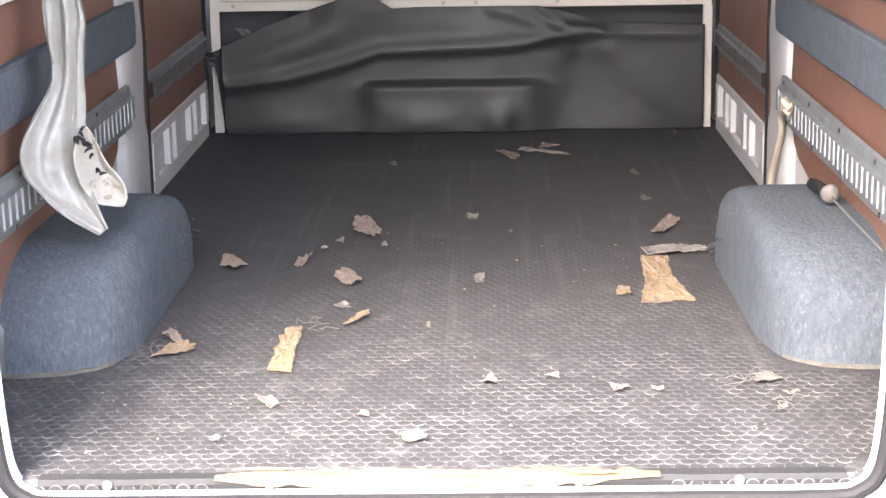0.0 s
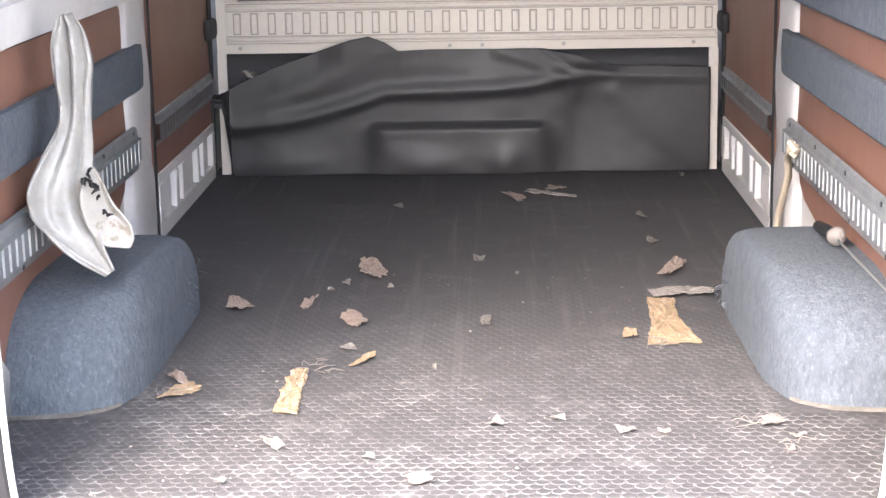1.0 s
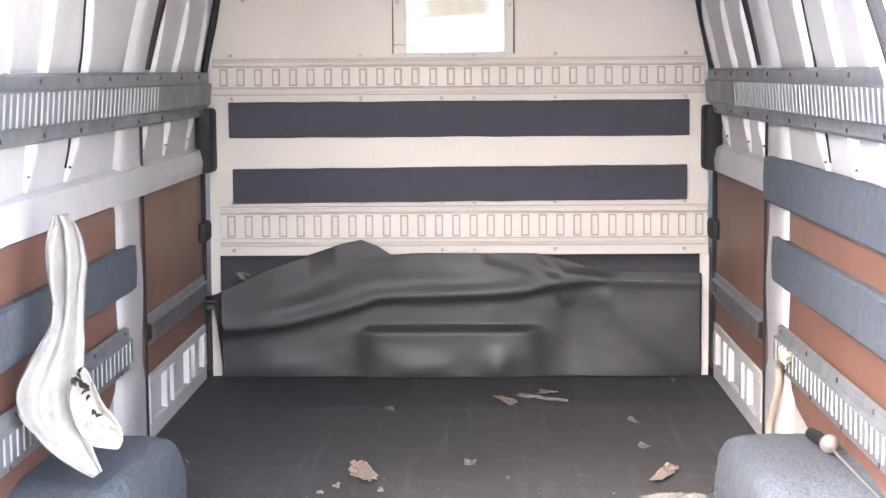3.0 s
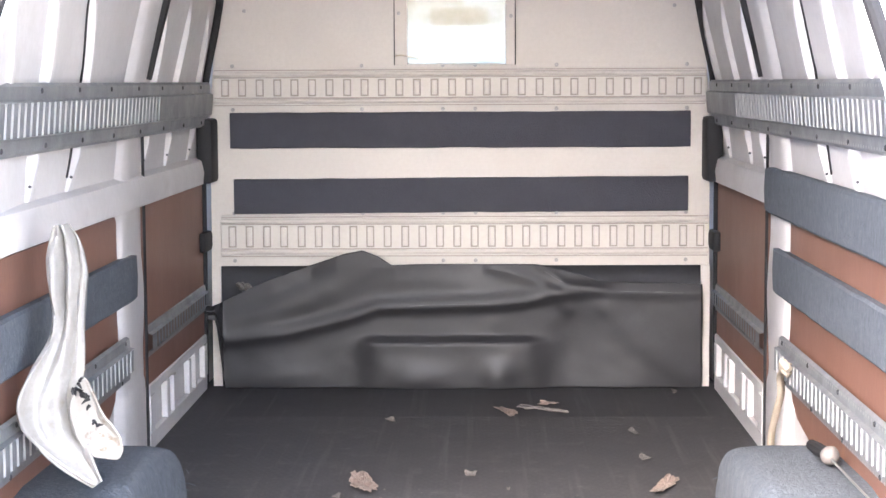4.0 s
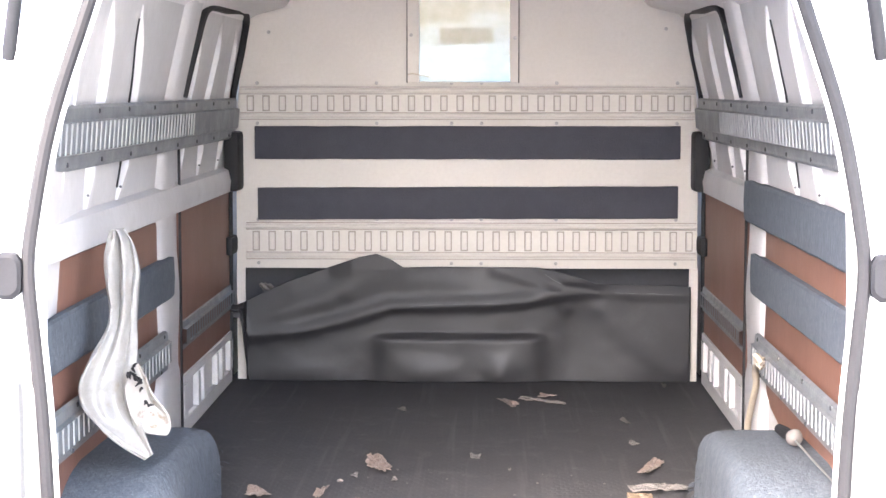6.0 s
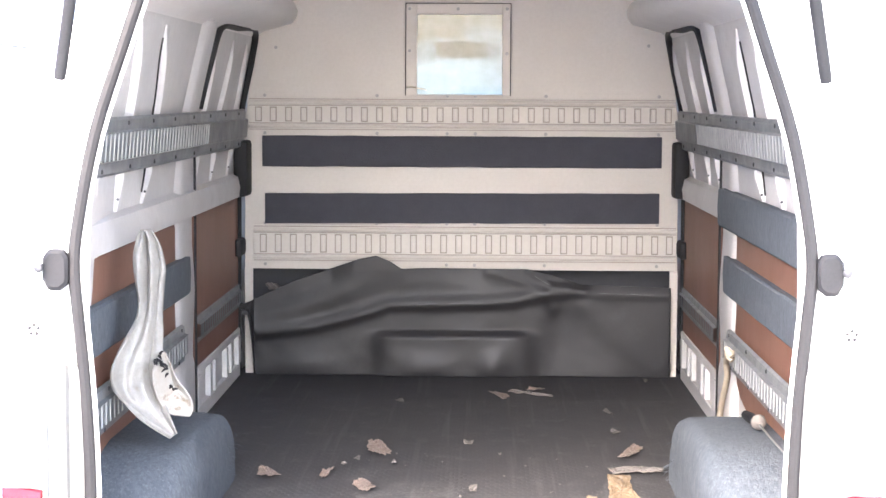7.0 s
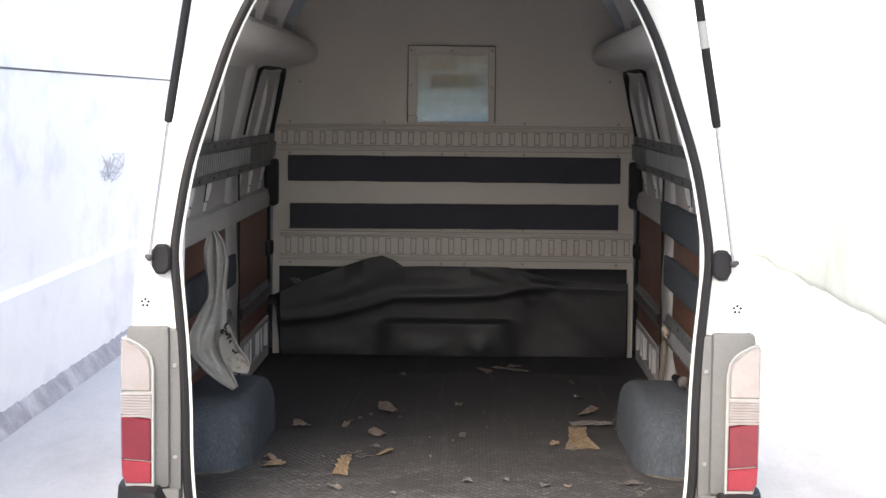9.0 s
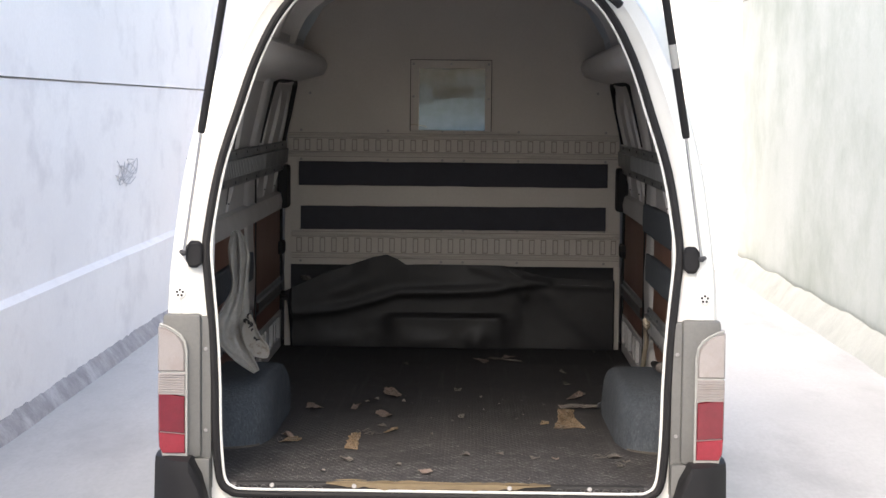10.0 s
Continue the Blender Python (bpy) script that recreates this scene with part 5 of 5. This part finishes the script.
# ---- litter on the floor ----
def scrap(name, label, category, x, y, w, l, turn, mat, seed, curl=0.006, folds=1):
    """A torn scrap: ragged outline, curled and creased, resting on the studs."""
    rnd = random.Random(seed)
    b = bmesh.new()
    n, m_ = 48, 7
    kn = rnd.choice((4, 4, 5))
    an = [2 * math.pi * (i + 0.5 + rnd.uniform(-0.22, 0.22)) / kn for i in range(kn)]
    cor = [Vector((math.cos(a), math.sin(a))) * rnd.uniform(0.95, 1.45) for a in an]
    rad = []
    for k in range(n):
        d = Vector((math.cos(2 * math.pi * k / n), math.sin(2 * math.pi * k / n)))
        r = 1.0
        for p, q in zip(cor, cor[1:] + cor[:1]):
            e = q - p
            den = d.x * e.y - d.y * e.x
            if abs(den) > 1e-6:
                tt, uu = (p.x * e.y - p.y * e.x) / den, (p.x * d.y - p.y * d.x) / den
                if tt > 0 and -0.001 <= uu <= 1.001:
                    r = tt
        rad.append(r * (1 + 0.22 * noise.noise(Vector((d.x * 3, d.y * 3, seed * 1.7))) + rnd.uniform(-0.11, 0.07)))
    rows = []
    ph = rnd.uniform(0, 6.3)
    for j in range(1, m_ + 1):
        f = j / m_
        row = []
        for k in range(n):
            a = 2 * math.pi * k / n
            px, py = math.cos(a) * rad[k] * f * w / 2, math.sin(a) * rad[k] * f * l / 2
            h = curl * f * f * (0.5 + 0.5 * math.sin(2 * a + ph)) + curl * 0.9 * abs(noise.noise(Vector((px * 45, py * 30, seed)))) + curl * 0.5 * abs(noise.noise(Vector((px * 130, py * 90, seed + 5)))) + 0.0035
            row.append(Vector((px, py, h)))
        rows.append(row)
    vs = loft(b, rows, closed=True)
    c = b.verts.new((0, 0, 0.0035 + curl * 0.2))
    for k in range(n):
        b.faces.new((c, vs[0][k], vs[0][(k + 1) % n]))
    ob = link(name, b, mat, smooth=False)
    ob.matrix_world = pose(x, y, FZ, 0, 0, turn)
    s = ob.modifiers.new("thickness", "SOLIDIFY")
    s.thickness, s.offset = 0.0012, 1
    return tagged(ob, label, category, group="litter on the floor")


TP = ("tape_scrap", "crumpled piece of brown parcel tape", "tape")
PP = ("paper_scrap", "small dirty scrap of torn paper", "paper")
CP = ("cardboard_scrap", "torn flat piece of brown cardboard", "cardboard")
LITTER = [(TP, -0.211, 1.62, 0.085, 0.20, 12, TAPE), (PP, -0.263, 1.496, 0.024, 0.05, 5, PAPER), (TP, -0.33, 1.315, 0.040, 0.11, -8, TAPE),
          (TP, -0.489, 1.303, 0.055, 0.09, 20, TAPE), (TP, -0.221, 1.164, 0.052, 0.12, 15, TAPE), (PP, -0.218, 0.943, 0.038, 0.03, 3, PAPER),
          (CP, -0.178, 0.86, 0.034, 0.10, -22, CARD), (PP, -0.299, 0.355, 0.034, 0.055, 20, PAPER), (PP, -0.132, 0.282, 0.024, 0.018, 0, PAPER),
          (PP, 0.076, 0.451, 0.036, 0.035, -20, PAPER), (PP, 0.184, 0.479, 0.034, 0.018, 0, PAPER), (PP, 0.293, 0.41, 0.042, 0.030, 5, PAPER),
          (PP, 0.55, 0.447, 0.045, 0.05, -35, PAPER), (PP, 0.555, 0.305, 0.022, 0.025, 0, PAPER), (CP, 0.354, 1.029, 0.042, 0.07, 0, CARD),
          (TP, 0.499, 1.62, 0.055, 0.16, -18, TAPE), (PP, 0.058, 1.141, 0.034, 0.07, 0, PAPER), (PP, 0.041, 1.743, 0.040, 0.05, 0, PAPER),
          (PP, 0.477, 1.923, 0.035, 0.05, 0, PAPER), (PP, 0.48, 2.248, 0.020, 0.10, 10, PAPER), (CP, 0.138, 2.543, 0.060, 0.12, 20, TAPE),
          (PP, 0.264, 2.667, 0.070, 0.05, 0, TAPE), (PP, -0.191, 2.415, 0.032, 0.05, 0, PAPER), (PP, 0.654, 2.873, 0.02, 0.06, 0, PAPER),
          (PP, -0.041, 0.796, 0.014, 0.03, 0, PAPER), (TP, -0.525, 0.735, 0.05, 0.09, 25, TAPE), (CP, -0.505, 0.655, 0.06, 0.10, -30, CARD),
          (PP, -0.295, 1.43, 0.02, 0.015, 0, PAPER), (PP, -0.16, 1.45, 0.016, 0.03, 0, PAPER), (PP, 0.13, 1.58, 0.012, 0.02, 0, PAPER),
          (PP, 0.58, 0.37, 0.03, 0.015, 20, PAPER), (PP, -0.36, 0.17, 0.022, 0.02, 0, PAPER), (TP, -0.05, 0.17, 0.05, 0.03, 0, TAPE), (PP, 0.36, 0.40, 0.03, 0.02, 0, TAPE)]
for k, (kind, x, y, w, l, turn, mat) in enumerate(LITTER):
    scrap(*kind, x, y, w * 0.80, l * 1.15, turn, mat, 30 + k, curl=0.008 if kind is TP else 0.005)


def flat_piece(name, label, category, pts, mat, seed, lift=0.004):
    """A flat torn piece with a ragged outline."""
    b = bmesh.new()
    ring_ = []
    for i, (p, q) in enumerate(zip(pts, pts[1:] + pts[:1])):
        for k in range(12):
            t = k / 12
            e = 0.006 * noise.noise(Vector((i * 3 + t * 7, seed, 0)))
            e += 0.004 * noise.noise(Vector((i * 5 + t * 31, seed, 7)))
            ring_.append(Vector((p[0] + (q[0] - p[0]) * t + e, p[1] + (q[1] - p[1]) * t - e, lift + 0.005 * abs(noise.noise(Vector((p[0] * 20 + t * 2, p[1] * 20, seed)))))))
    c = sum(ring_, Vector()) / len(ring_)
    mids = [[p.lerp(c, f) + Vector((0, 0, 0.005 * noise.noise(p.lerp(c, f) * 45) + 0.003 * noise.noise(p.lerp(c, f) * 110))) for p in ring_] for f in (0.08, 0.17, 0.27, 0.38, 0.5, 0.62, 0.75, 0.88)]
    vs = loft(b, [ring_] + mids, closed=True)
    b.faces.new(vs[-1])
    ob = link(name, b, mat, smooth=False)
    ob.location.z = FZ
    s_ = ob.modifiers.new("thickness", "SOLIDIFY")
    s_.thickness, s_.offset = 0.0025, 1
    return tagged(ob, label, category, group="litter on the floor")


flat_piece("cardboard_scrap", "torn brown cardboard stuck to the rubber floor", "cardboard", [(0.413, 1.33), (0.470, 1.325), (0.463, 1.16), (0.490, 0.96), (0.380, 0.945), (0.402, 1.10)], CARD, 3)
flat_piece("paper_scrap", "long pale strip of torn paper lying by the wheel arch", "paper", [(0.418, 1.37), (0.50, 1.40), (0.565, 1.39), (0.562, 1.35), (0.50, 1.345), (0.425, 1.318)], PAPER, 5, 0.009)
flat_piece("cardboard_scrap", "narrow torn strip of brown cardboard", "cardboard", [(-0.318, 0.52), (-0.274, 0.515), (-0.282, 0.64), (-0.282, 0.79), (-0.312, 0.79), (-0.318, 0.66)], CARD, 7)
flat_piece("paper_scrap", "long crumpled strip of pale paper", "paper", [(0.17, 2.60), (0.24, 2.565), (0.31, 2.51), (0.315, 2.535), (0.25, 2.59), (0.18, 2.64)], PAPER, 9, 0.008)

rnd = random.Random(5)
for cx, cy, n in ((-0.262, 0.80, 9), (0.52, 0.45, 9), (0.40, 0.93, 8), (-0.53, 0.66, 6), (0.555, 0.31, 5)):
    b = bmesh.new()
    for k in range(n):
        a, r = rnd.uniform(0, 6.3), rnd.uniform(0.015, 0.05)
        p = Vector((cx + rnd.uniform(-0.02, 0.02), cy + rnd.uniform(-0.03, 0.03), FZ + 0.004))
        q = p + Vector((math.cos(a) * r, math.sin(a) * r, rnd.uniform(0, 0.012)))
        tube(b, smoothed([p, (p + q) / 2 + Vector((rnd.uniform(-0.012, 0.012), rnd.uniform(-0.012, 0.012), rnd.uniform(0.001, 0.008))), q], 7), 0.0007, 4)
    tagged(link("fibre_tuft", b, PAPER), "small tuft of pale loose fibres", "fibres", group="litter on the floor")

# crumbs and grit scattered towards the loading edge
rnd = random.Random(17)
b = bmesh.new()
for k in range(85):
    x, y, r = rnd.uniform(-0.60, 0.60), 0.08 + 1.5 * rnd.random() ** 2.0, rnd.uniform(0.0013, 0.0036)
    turn = rnd.uniform(0, 6.3)
    base = [Vector((x + r * rnd.uniform(0.6, 1.3) * math.cos(turn + a * 1.2566), y + r * rnd.uniform(0.6, 1.3) * math.sin(turn + a * 1.2566), FZ + 0.0045)) for a in range(5)]
    lid = [p.lerp(Vector((x, y, p.z)), 0.35) + Vector((0, 0, r * rnd.uniform(0.4, 0.9))) for p in base]
    rows = loft(b, [base, lid], closed=True)
    b.faces.new(rows[-1])
    b.faces.new(rows[0][::-1])
tagged(link("grit", b, PAPER, smooth=False), "pale crumbs and grit scattered on the rubber floor", "grit", kind="stuff")
